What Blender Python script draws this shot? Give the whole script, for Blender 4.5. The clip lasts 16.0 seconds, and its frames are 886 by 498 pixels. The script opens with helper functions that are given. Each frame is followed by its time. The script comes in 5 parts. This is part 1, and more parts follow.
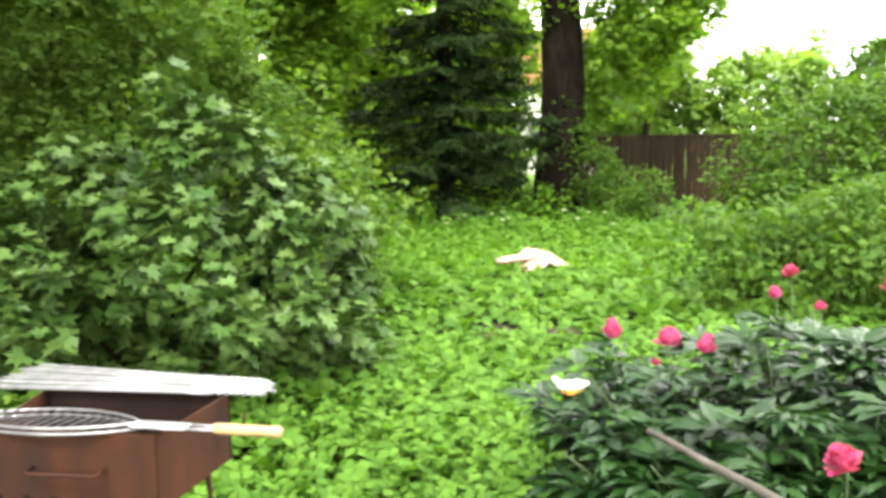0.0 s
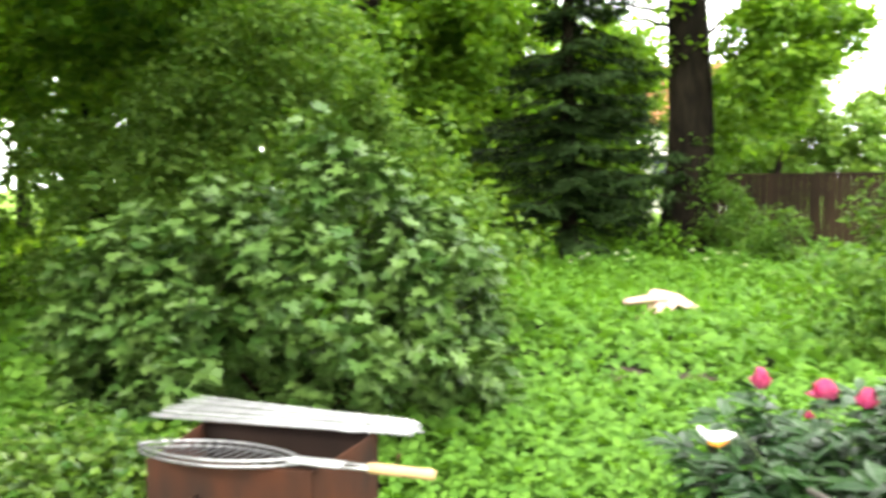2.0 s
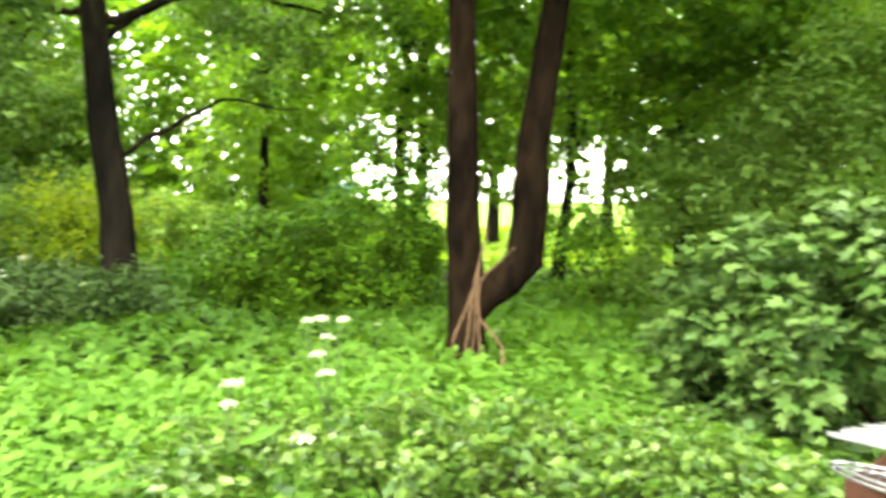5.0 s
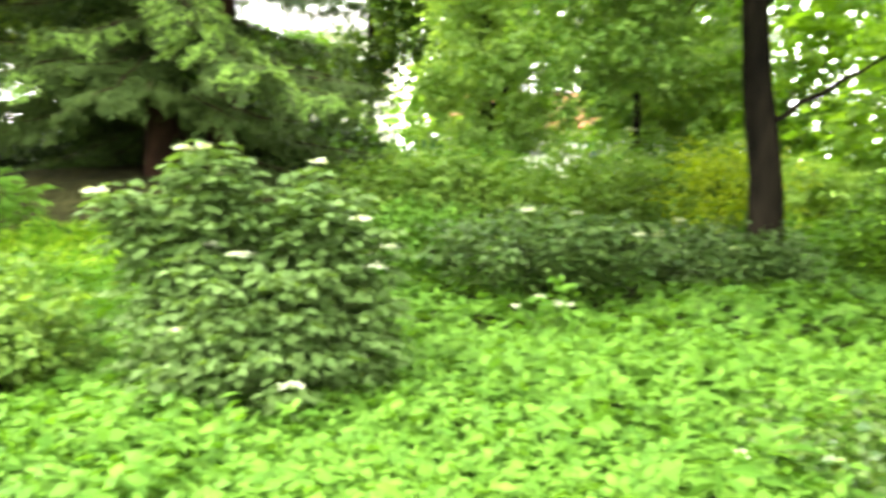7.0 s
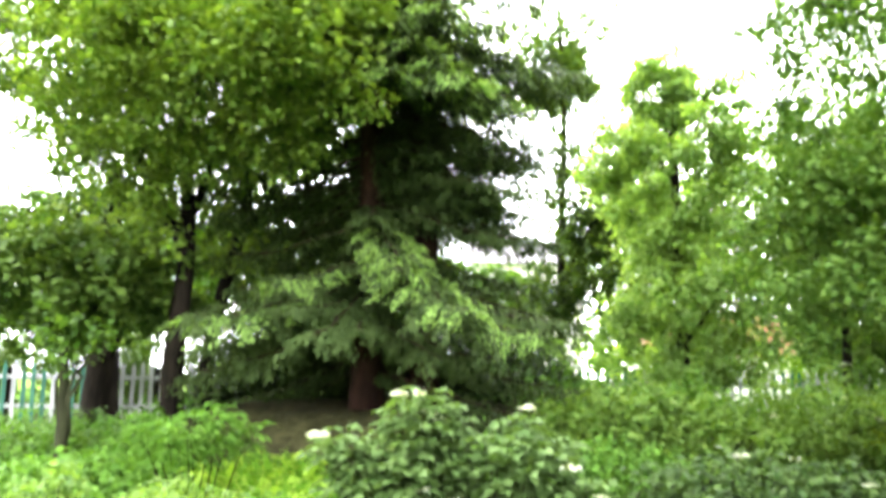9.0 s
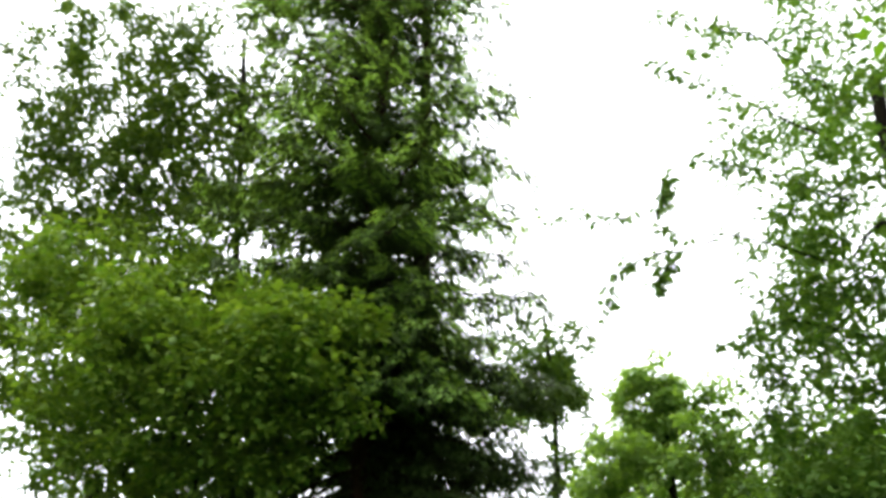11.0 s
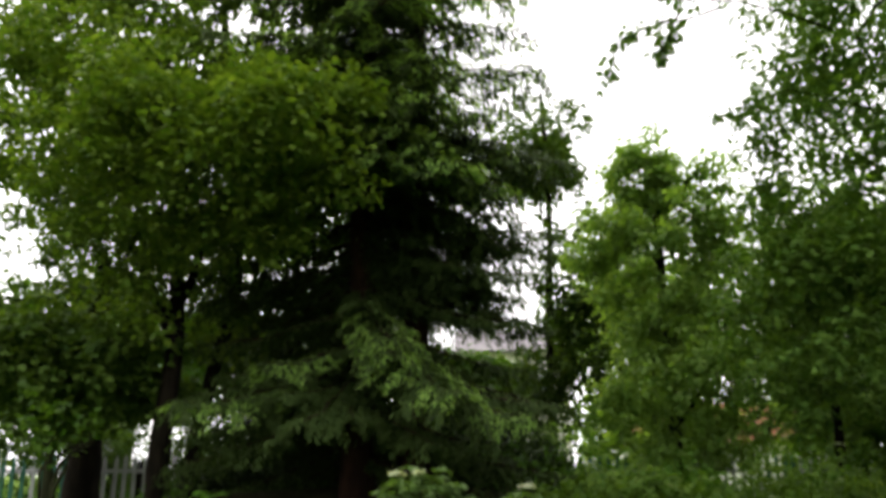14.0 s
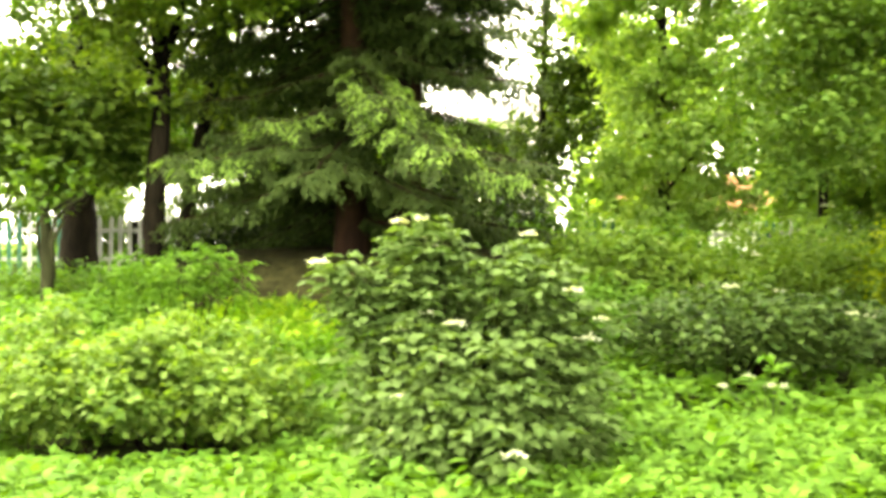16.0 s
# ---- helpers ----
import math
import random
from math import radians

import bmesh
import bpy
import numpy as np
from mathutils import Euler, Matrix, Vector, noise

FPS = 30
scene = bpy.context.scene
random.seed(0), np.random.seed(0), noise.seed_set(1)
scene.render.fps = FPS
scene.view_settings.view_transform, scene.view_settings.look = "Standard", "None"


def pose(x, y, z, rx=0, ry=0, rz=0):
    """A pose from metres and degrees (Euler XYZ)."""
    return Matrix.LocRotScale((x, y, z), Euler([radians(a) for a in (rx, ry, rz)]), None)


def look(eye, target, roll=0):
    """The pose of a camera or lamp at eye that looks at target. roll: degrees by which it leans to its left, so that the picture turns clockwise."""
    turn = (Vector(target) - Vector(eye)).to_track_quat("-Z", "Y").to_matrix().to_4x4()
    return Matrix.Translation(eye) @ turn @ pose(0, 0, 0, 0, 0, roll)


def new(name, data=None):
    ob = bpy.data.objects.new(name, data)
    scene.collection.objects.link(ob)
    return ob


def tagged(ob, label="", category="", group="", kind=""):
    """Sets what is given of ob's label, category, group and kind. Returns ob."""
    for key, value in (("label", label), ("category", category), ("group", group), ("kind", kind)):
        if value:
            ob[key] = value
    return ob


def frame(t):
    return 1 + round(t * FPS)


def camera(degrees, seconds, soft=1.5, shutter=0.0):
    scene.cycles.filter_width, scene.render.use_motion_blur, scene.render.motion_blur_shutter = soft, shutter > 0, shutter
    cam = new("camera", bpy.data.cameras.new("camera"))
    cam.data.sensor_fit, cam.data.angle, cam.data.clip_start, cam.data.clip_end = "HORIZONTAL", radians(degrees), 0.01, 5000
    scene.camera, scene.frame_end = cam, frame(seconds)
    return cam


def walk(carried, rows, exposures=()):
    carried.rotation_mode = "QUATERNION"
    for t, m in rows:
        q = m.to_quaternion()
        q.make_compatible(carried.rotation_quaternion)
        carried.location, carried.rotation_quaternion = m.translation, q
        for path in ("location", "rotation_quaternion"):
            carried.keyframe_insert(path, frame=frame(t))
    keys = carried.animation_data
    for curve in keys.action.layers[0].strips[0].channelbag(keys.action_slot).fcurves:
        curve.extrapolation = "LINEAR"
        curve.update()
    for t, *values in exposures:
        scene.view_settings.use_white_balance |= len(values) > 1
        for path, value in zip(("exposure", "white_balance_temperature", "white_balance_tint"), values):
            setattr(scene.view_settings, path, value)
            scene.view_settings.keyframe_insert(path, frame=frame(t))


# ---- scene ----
cam = camera(55.2, 16.0, 3.6, 0.5)
PATH = [
    (0, (0.087, -0.097, 1.509), (0.146, 1.887, 1.267), -0.8),
    (0.5, (0.078, -0.102, 1.513), (0.125, 1.886, 1.302), -0.7),
    (1, (0.074, -0.108, 1.516), (0.102, 1.883, 1.33), -0.8),
    (1.5, (0.071, -0.11, 1.517), (0.017, 1.883, 1.353), -1.1),
    (2, (0.007, -0.1, 1.527), (-0.209, 1.882, 1.375), -0.7),
    (2.5, (-0.061, -0.11, 1.527), (-0.509, 1.834, 1.391), -0.7),
    (3, (-0.12, -0.11, 1.528), (-0.789, 1.771, 1.4), -0.5),
    (3.2, (-0.145, -0.124, 1.53), (-0.89, 1.728, 1.407), -0.5),
    (5.3, (-0.318, -0.293, 1.515), (-1.777, 1.07, 1.398), 1.0),
    (5.5, (-0.335, -0.333, 1.515), (-1.867, 0.948, 1.4), 1.1),
    (6, (-0.354, -0.414, 1.525), (-2.079, 0.59, 1.389), 1.3),
    (6.5, (-0.325, -0.445, 1.527), (-2.219, 0.171, 1.354), 1.1),
    (7, (-0.381, -0.497, 1.497), (-2.355, -0.254, 1.285), 0.5),
    (7.5, (-0.424, -0.573, 1.509), (-2.413, -0.583, 1.301), 0.3),
    (8, (-0.381, -0.647, 1.538), (-2.371, -0.797, 1.419), 0.3),
    (8.5, (-0.335, -0.666, 1.589), (-2.325, -0.849, 1.662), 0.5),
    (9, (-0.267, -0.666, 1.644), (-2.235, -0.849, 1.95), 0.7),
    (9.5, (-0.21, -0.646, 1.713), (-2.131, -0.834, 2.237), 1.2),
    (10, (-0.161, -0.666, 1.728), (-2.019, -0.833, 2.45), 0.9),
    (12.3, (-0.195, -0.742, 1.69), (-1.878, -0.886, 2.761), 0.2),
    (12.5, (-0.232, -0.741, 1.689), (-1.948, -0.886, 2.707), -0.0),
    (13, (-0.267, -0.736, 1.676), (-2.07, -0.888, 2.528), -0.1),
    (13.5, (-0.251, -0.738, 1.62), (-2.125, -0.888, 2.301), 0.1),
    (14, (-0.212, -0.748, 1.545), (-2.139, -0.89, 2.06), -0.1),
    (14.5, (-0.178, -0.752, 1.471), (-2.14, -0.89, 1.837), -0.1),
    (15, (-0.179, -0.79, 1.423), (-2.162, -0.915, 1.651), 0.0),
    (15.5, (-0.236, -0.873, 1.398), (-2.23, -0.98, 1.504), 0.2),
    (16, (-0.377, -0.876, 1.4), (-2.374, -0.987, 1.389), 0.3),
]

# exposure of the clip's camera, in stops and white balance
EXPOSURES = [(0.0, 3.03, 6850, 9), (3.2, 3.22, 6900, 4), (5.3, 3.9, 7200, 4), (7.0, 3.76, 7200, 4), (8.0, 3.62, 7000, 4), (9.0, 3.7, 6350, 16), (10.2, 3.66, 6350, 16), (11.2, 1.28, 6400, 10),
             (12.3, -0.12, 6250, 10), (13.3, -0.2, 6250, 10), (13.8, 0.58, 6600, 10), (14.3, 2.08, 7300, 10), (14.8, 3.08, 7900, 10), (15.5, 3.62, 8500, 4), (16.0, 3.76, 8800, 4)]
walk(cam, [(t, look(eye, target, roll)) for t, eye, target, roll in PATH], EXPOSURES)

# ---- world and sun: bright, thinly overcast sky with blue showing between the clouds ----
SUN_ELEVATION, SUN_ROTATION = radians(52), radians(200)
world = bpy.data.worlds.new("sky")
scene.world = world
world.use_nodes = True
wn, wl = world.node_tree.nodes, world.node_tree.links
wn.clear()
sky = wn.new("ShaderNodeTexSky")
sky.sky_type, sky.sun_disc = "NISHITA", False
sky.sun_elevation, sky.sun_rotation = SUN_ELEVATION, SUN_ROTATION
coords = wn.new("ShaderNodeTexCoord")
cloud = wn.new("ShaderNodeTexNoise")
cloud.inputs["Scale"].default_value, cloud.inputs["Detail"].default_value = 3.2, 6
cover = wn.new("ShaderNodeMapRange")
cover.inputs["From Min"].default_value, cover.inputs["From Max"].default_value = 0.35, 0.41
cover.inputs["To Min"].default_value, cover.inputs["To Max"].default_value = 0.97, 1.0
blend = wn.new("ShaderNodeMix")
blend.data_type = "RGBA"
blend.inputs["B"].default_value = (11.0, 11.1, 11.4, 1)
back = wn.new("ShaderNodeBackground")
back.inputs["Strength"].default_value = 0.1
out = wn.new("ShaderNodeOutputWorld")
wl.new(coords.outputs["Generated"], cloud.inputs["Vector"])
wl.new(cloud.outputs["Fac"], cover.inputs["Value"])
wl.new(cover.outputs["Result"], blend.inputs["Factor"])
wl.new(sky.outputs["Color"], blend.inputs["A"])
wl.new(blend.outputs["Result"], back.inputs["Color"])
wl.new(back.outputs["Background"], out.inputs["Surface"])

sun = new("sun", bpy.data.lights.new("sun", "SUN"))
sun.data.energy, sun.data.angle, sun.data.color = 0.9, radians(14), (1.0, 0.95, 0.86)
sun.rotation_euler = (radians(90) - SUN_ELEVATION, 0, radians(180) - SUN_ROTATION)

# ---- materials ----
def nodes(name):
    m = bpy.data.materials.new(name)
    m.use_nodes = True
    return m, m.node_tree.nodes, m.node_tree.links, m.node_tree.nodes["Principled BSDF"]


def leaf_material(name, dark, light, rough=0.45, through_light=0.35, gloss=0.4, patch=1.2):
    """Foliage: hue varied leaf by leaf and in broad patches, light passing through the blade."""
    m, n, l, p = nodes(name)
    geo, tex = n.new("ShaderNodeNewGeometry"), n.new("ShaderNodeTexNoise")
    pos = n.new("ShaderNodeTexCoord")
    tex.inputs["Scale"].default_value, tex.inputs["Detail"].default_value = patch, 3
    l.new(pos.outputs["Object"], tex.inputs["Vector"])
    add = n.new("ShaderNodeMath")
    add.operation = "MULTIPLY_ADD"
    add.inputs[1].default_value, add.inputs[2].default_value = 0.85, -0.2
    l.new(geo.outputs["Random Per Island"], add.inputs[0])
    both = n.new("ShaderNodeMath")
    both.operation = "MULTIPLY_ADD"
    both.inputs[1].default_value = 0.55
    l.new(tex.outputs["Fac"], both.inputs[0])
    l.new(add.outputs[0], both.inputs[2])
    mix = n.new("ShaderNodeMix")
    mix.data_type = "RGBA"
    mix.inputs["A"].default_value, mix.inputs["B"].default_value = (*dark, 1), (*light, 1)
    l.new(both.outputs[0], mix.inputs["Factor"])
    l.new(mix.outputs["Result"], p.inputs["Base Color"])
    p.inputs["Roughness"].default_value, p.inputs["Specular IOR Level"].default_value = rough + 0.05, gloss * 0.28
    fine, bump = n.new("ShaderNodeTexNoise"), n.new("ShaderNodeBump")
    fine.inputs["Scale"].default_value = 60
    l.new(pos.outputs["Object"], fine.inputs["Vector"])
    l.new(fine.outputs["Fac"], bump.inputs["Height"])
    bump.inputs["Strength"].default_value, bump.inputs["Distance"].default_value = 0.25, 0.01
    l.new(bump.outputs["Normal"], p.inputs["Normal"])
    tr, sh = n.new("ShaderNodeBsdfTranslucent"), n.new("ShaderNodeMixShader")
    warm = n.new("ShaderNodeMix")
    warm.data_type, warm.blend_type = "RGBA", "MULTIPLY"
    warm.inputs["Factor"].default_value = 1
    warm.inputs["B"].default_value = (1.74, 1.8, 0.66, 1)
    l.new(mix.outputs["Result"], warm.inputs["A"])
    l.new(warm.outputs["Result"], tr.inputs["Color"])
    sh.inputs["Fac"].default_value = through_light
    l.new(p.outputs["BSDF"], sh.inputs[1])
    l.new(tr.outputs["BSDF"], sh.inputs[2])
    l.new(sh.outputs["Shader"], n["Material Output"].inputs["Surface"])
    return m


def rough_material(name, dark, light, scale=6.0, stretch=(1, 1, 1), rough=0.85, bump_depth=0.02, metal=0.0, gloss=0.3, piece=0.0):
    """Bark, wood, soil, rust: two noises in colour, relief from the same."""
    m, n, l, p = nodes(name)
    pos, mp = n.new("ShaderNodeTexCoord"), n.new("ShaderNodeMapping")
    mp.inputs["Scale"].default_value = stretch
    l.new(pos.outputs["Object"], mp.inputs["Vector"])
    a, b = n.new("ShaderNodeTexNoise"), n.new("ShaderNodeTexNoise")
    a.inputs["Scale"].default_value, a.inputs["Detail"].default_value = scale, 8
    b.inputs["Scale"].default_value, b.inputs["Detail"].default_value = scale * 0.17, 3
    for t in (a, b):
        l.new(mp.outputs["Vector"], t.inputs["Vector"])
    s = n.new("ShaderNodeMath")
    s.operation = "MULTIPLY"
    l.new(a.outputs["Fac"], s.inputs[0])
    l.new(b.outputs["Fac"], s.inputs[1])
    r = n.new("ShaderNodeMapRange")
    r.inputs["From Min"].default_value, r.inputs["From Max"].default_value = 0.12, 0.42
    l.new(s.outputs[0], r.inputs["Value"])
    mix = n.new("ShaderNodeMix")
    mix.data_type = "RGBA"
    mix.inputs["A"].default_value, mix.inputs["B"].default_value = (*dark, 1), (*light, 1)
    l.new(r.outputs["Result"], mix.inputs["Factor"])
    colour = mix.outputs["Result"]
    if piece:
        info, hsv, mr = n.new("ShaderNodeObjectInfo"), n.new("ShaderNodeHueSaturation"), n.new("ShaderNodeMapRange")
        mr.inputs["To Min"].default_value, mr.inputs["To Max"].default_value = 1 - piece, 1 + piece
        l.new(info.outputs["Random"], mr.inputs["Value"])
        l.new(mr.outputs["Result"], hsv.inputs["Value"])
        l.new(colour, hsv.inputs["Color"])
        colour = hsv.outputs["Color"]
    l.new(colour, p.inputs["Base Color"])
    bp = n.new("ShaderNodeBump")
    bp.inputs["Strength"].default_value, bp.inputs["Distance"].default_value = 0.8, bump_depth
    l.new(a.outputs["Fac"], bp.inputs["Height"])
    l.new(bp.outputs["Normal"], p.inputs["Normal"])
    p.inputs["Roughness"].default_value, p.inputs["Metallic"].default_value = rough, metal
    p.inputs["Specular IOR Level"].default_value = gloss
    return m


LEAF_GOUT = leaf_material("goutweed_leaf", (0.036, 0.095, 0.011), (0.088, 0.18, 0.024), 0.5, 0.3, 0.25, 0.7)
LEAF_CURRANT = leaf_material("currant_leaf", (0.018, 0.049, 0.008), (0.066, 0.115, 0.026), 0.38, 0.12, 0.6)
LEAF_ELDER = leaf_material("elder_leaf", (0.038, 0.074, 0.018), (0.076, 0.124, 0.037), 0.48, 0.3, 0.25)
LEAF_ELDER_DARK = leaf_material("dark_elder_leaf", (0.018, 0.045, 0.009), (0.056, 0.096, 0.022), 0.42, 0.2, 0.45)
LEAF_PEONY = leaf_material("peony_leaf", (0.0045, 0.0195, 0.004), (0.02, 0.05, 0.0115), 0.33, 0.12, 0.6)
LEAF_SHRUB = leaf_material("shrub_leaf", (0.02522, 0.06703, 0.008738), (0.06809, 0.1229, 0.01911), 0.5, 0.4, 0.3)
LEAF_TALL = leaf_material("tall_shrub_leaf", (0.036, 0.085, 0.013), (0.12, 0.19, 0.04), 0.5, 0.42, 0.3)
LEAF_HEDGE = leaf_material("hedge_leaf", (0.006, 0.03, 0.0024), (0.12, 0.25, 0.016), 0.5, 0.12, 0.3)
LEAF_LINDEN = leaf_material("linden_leaf", (0.05, 0.115, 0.01224), (0.125, 0.21, 0.02736), 0.5, 0.55, 0.3)
LEAF_LIME = leaf_material("lime_leaf", (0.042, 0.09, 0.011), (0.118, 0.175, 0.026), 0.5, 0.36, 0.3)
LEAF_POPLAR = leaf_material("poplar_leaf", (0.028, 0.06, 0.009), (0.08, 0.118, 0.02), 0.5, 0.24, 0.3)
LEAF_OAK = leaf_material("oak_leaf", (0.037, 0.088, 0.0135), (0.096, 0.162, 0.031), 0.5, 0.33, 0.3)
LEAF_DARK = leaf_material("maple_leaf", (0.02, 0.06, 0.006), (0.088, 0.172, 0.017), 0.5, 0.52, 0.3)
# Darker copy of the maple leaf, with shade put into its colour
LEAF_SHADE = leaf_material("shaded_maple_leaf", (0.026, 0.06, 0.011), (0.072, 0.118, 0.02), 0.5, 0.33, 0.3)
LEAF_PALE = leaf_material("pale_shrub_leaf", (0.055, 0.115, 0.018), (0.12, 0.19, 0.035), 0.5, 0.4, 0.3)
LEAF_LOW = leaf_material("low_shrub_leaf", (0.014, 0.045, 0.005), (0.064, 0.11, 0.013), 0.32, 0.2, 0.8, 3.0)
# Near-black leaf: the shade below the spruce is put into its colour
LEAF_UNDER_SHADE = leaf_material("shade_dark_undergrowth_leaf", (0.008, 0.02, 0.004), (0.026, 0.048, 0.009), 0.5, 0.15, 0.2)
LEAF_WILLOW = leaf_material("willow_leaf", (0.09, 0.165, 0.034), (0.19, 0.29, 0.075), 0.5, 0.5, 0.35)
LEAF_YELLOW = leaf_material("golden_leaf", (0.1, 0.15, 0.008), (0.24, 0.31, 0.02), 0.5, 0.35, 0.3)
NEEDLE_DARK = leaf_material("dark_needles", (0.006, 0.015, 0.0048), (0.021, 0.037, 0.0105), 0.65, 0.1, 0.1)
NEEDLE_LIGHT = leaf_material("spruce_needles", (0.018, 0.036, 0.0095), (0.05, 0.076, 0.021), 0.6, 0.2, 0.2)
# Young shoots whose pale colour also stands in for light on the boughs
NEEDLE_YOUNG_LIT = leaf_material("young_lit_spruce_shoots", (0.103, 0.190, 0.041), (0.201, 0.310, 0.076), 0.6, 0.38, 0.2)
GRASS = leaf_material("grass_blade", (0.05718, 0.1552, 0.009801), (0.1307, 0.2614, 0.02043), 0.5, 0.35, 0.3, 0.5)
# Paler than the other grass: sun on the lawn is put into its colour
LAWN_SUNLIT = leaf_material("sunlit_lawn_blade", (0.11, 0.2, 0.02), (0.22, 0.33, 0.04), 0.5, 0.4, 0.2, 0.4)
PETAL_PINK = leaf_material("pink_petal", (0.31, 0.0186, 0.093), (0.4464, 0.1054, 0.2232), 0.5, 0.3, 0.3, 20)
PETAL_WHITE = leaf_material("white_floret", (0.3, 0.34, 0.24), (0.45, 0.48, 0.38), 0.6, 0.3, 0.2)
# Near-black tone: shade of the crowns on the trunks is put into it
BARK_DARK = rough_material("dark_bark", (0.002, 0.0017, 0.0012), (0.0145, 0.0115, 0.0075), 12, (1, 1, 0.28), 0.9, 0.03, gloss=0.04)
BARK_MOSS = rough_material("mossy_bark", (0.006, 0.0065, 0.003), (0.03, 0.034, 0.015), 10, (1, 1, 0.4), 0.9, 0.02, gloss=0.04)
BARK_BROWN = rough_material("brown_bark", (0.0015, 0.001, 0.0007), (0.0145, 0.0088, 0.0048), 13, (1, 1, 0.35), 0.9, 0.04, gloss=0.02)
BARK_RED = rough_material("red_spruce_bark", (0.007, 0.0042, 0.003), (0.03, 0.0155, 0.01), 8, (1, 1, 0.5), 0.9, 0.02, gloss=0.06)
SOIL = rough_material("soil", (0.010, 0.013, 0.0045), (0.026, 0.036, 0.010), 5, (1, 1, 1), 0.95, 0.05, gloss=0.05)
far_n, far_l = SOIL.node_tree.nodes, SOIL.node_tree.links
far_pos, far_len, far_map, far_mix = far_n.new("ShaderNodeTexCoord"), far_n.new("ShaderNodeVectorMath"), far_n.new("ShaderNodeMapRange"), far_n.new("ShaderNodeMix")
far_len.operation, far_mix.data_type = "LENGTH", "RGBA"
far_map.inputs["From Min"].default_value, far_map.inputs["From Max"].default_value = 21, 25
far_mix.inputs["B"].default_value = (0.11, 0.19, 0.025, 1)
far_l.new(far_pos.outputs["Object"], far_len.inputs[0])
far_l.new(far_len.outputs["Value"], far_map.inputs["Value"])
far_l.new(far_map.outputs["Result"], far_mix.inputs["Factor"])
far_bsdf = far_n["Principled BSDF"].inputs["Base Color"]
far_l.new(far_bsdf.links[0].from_socket, far_mix.inputs["A"])
far_l.new(far_mix.outputs["Result"], far_bsdf)
LITTER = rough_material("needle_litter", (0.012, 0.012, 0.005), (0.042, 0.042, 0.016), 9, (1, 1, 1), 0.95, 0.05, gloss=0.05)
EARTH = rough_material("bare_earth", (0.017, 0.01092, 0.007283), (0.04855, 0.03399, 0.02428), 14, (1, 1, 1), 0.95, 0.03)
RUST = rough_material("rusty_sheet", (0.014, 0.0075, 0.0055), (0.056, 0.0165, 0.0062), 11, (1, 1, 0.5), 0.75, 0.003, 0.0, 0.12)
SOOT = rough_material("sooty_sheet", (0.004, 0.0028, 0.0025), (0.018, 0.0095, 0.007), 6, (1, 1, 1), 0.85, 0.002, 0.0, 0.1)
STEEL = rough_material("stainless_steel", (0.2, 0.2, 0.21), (0.42, 0.42, 0.43), 30, (1, 1, 1), 0.42, 0.0005, 0.65, 0.5)
WIRE = rough_material("chromed_wire", (0.12, 0.12, 0.13), (0.3, 0.3, 0.31), 40, (1, 1, 1), 0.35, 0.0004, 0.7, 0.6)
WIRE_DARK = rough_material("dark_grey_wire", (0.02, 0.02, 0.022), (0.075, 0.075, 0.08), 40, (1, 1, 1), 0.5, 0.0004, 0.3, 0.4)
PINE = rough_material("pale_pine_handle", (0.2448, 0.1523, 0.06528), (0.3373, 0.2285, 0.1142), 18, (0.2, 1, 1), 0.55, 0.0008)
FENCE_BROWN = rough_material("brown_fence_board", (0.009, 0.0058, 0.0033), (0.025, 0.0158, 0.0085), 7, (1, 1, 0.12), 0.8, 0.004, gloss=0.08, piece=0.25)
PAINT_WHITE = rough_material("white_fence_paint", (0.2, 0.205, 0.195), (0.4, 0.41, 0.395), 7, (1, 1, 0.3), 0.7, 0.002, piece=0.08)
PAINT_GREEN = rough_material("green_fence_paint", (0.01, 0.07, 0.042), (0.022, 0.115, 0.07), 7, (1, 1, 0.3), 0.7, 0.002, piece=0.1)
CLOTH = rough_material("pale_pink_cloth", (0.33, 0.21, 0.175), (0.42, 0.3, 0.26), 3, (1, 1, 1), 0.9, 0.004)
VINE = rough_material("dry_vine", (0.045, 0.025, 0.012), (0.13, 0.078, 0.04), 20, (1, 1, 0.3), 0.9, 0.005)
STICK = rough_material("weathered_stick", (0.024, 0.02, 0.016), (0.075, 0.066, 0.055), 15, (1, 1, 0.2), 0.85, 0.004)
PLASTER = rough_material("white_plaster", (0.62, 0.6, 0.54), (0.78, 0.77, 0.72), 2, (1, 1, 1), 0.9, 0.004)
CREAM = rough_material("cream_plaster", (0.55, 0.53, 0.46), (0.72, 0.7, 0.62), 2, (1, 1, 1), 0.9, 0.004)
ROOF_TILE = rough_material("orange_roof", (0.1, 0.036, 0.01), (0.19, 0.075, 0.022), 6, (1, 1, 1), 0.85, 0.01)
ROOF_GREY = rough_material("grey_roof", (0.13, 0.12, 0.13), (0.25, 0.23, 0.24), 5, (1, 1, 1), 0.8, 0.01)
TEAL = rough_material("teal_sheet", (0.05, 0.3, 0.25), (0.1, 0.42, 0.36), 3, (1, 1, 1), 0.6, 0.003)
PANE = rough_material("window_glass", (0.02, 0.025, 0.03), (0.05, 0.06, 0.07), 2, (1, 1, 1), 0.08, 0.0, 0.0, 0.8)
PLASTIC_WHITE = rough_material("white_plastic", (0.7, 0.7, 0.68), (0.82, 0.82, 0.8), 8, (1, 1, 1), 0.4, 0.0005)
PLASTIC_ORANGE = rough_material("orange_plastic", (0.6, 0.22, 0.03), (0.75, 0.35, 0.06), 8, (1, 1, 1), 0.4, 0.0005)
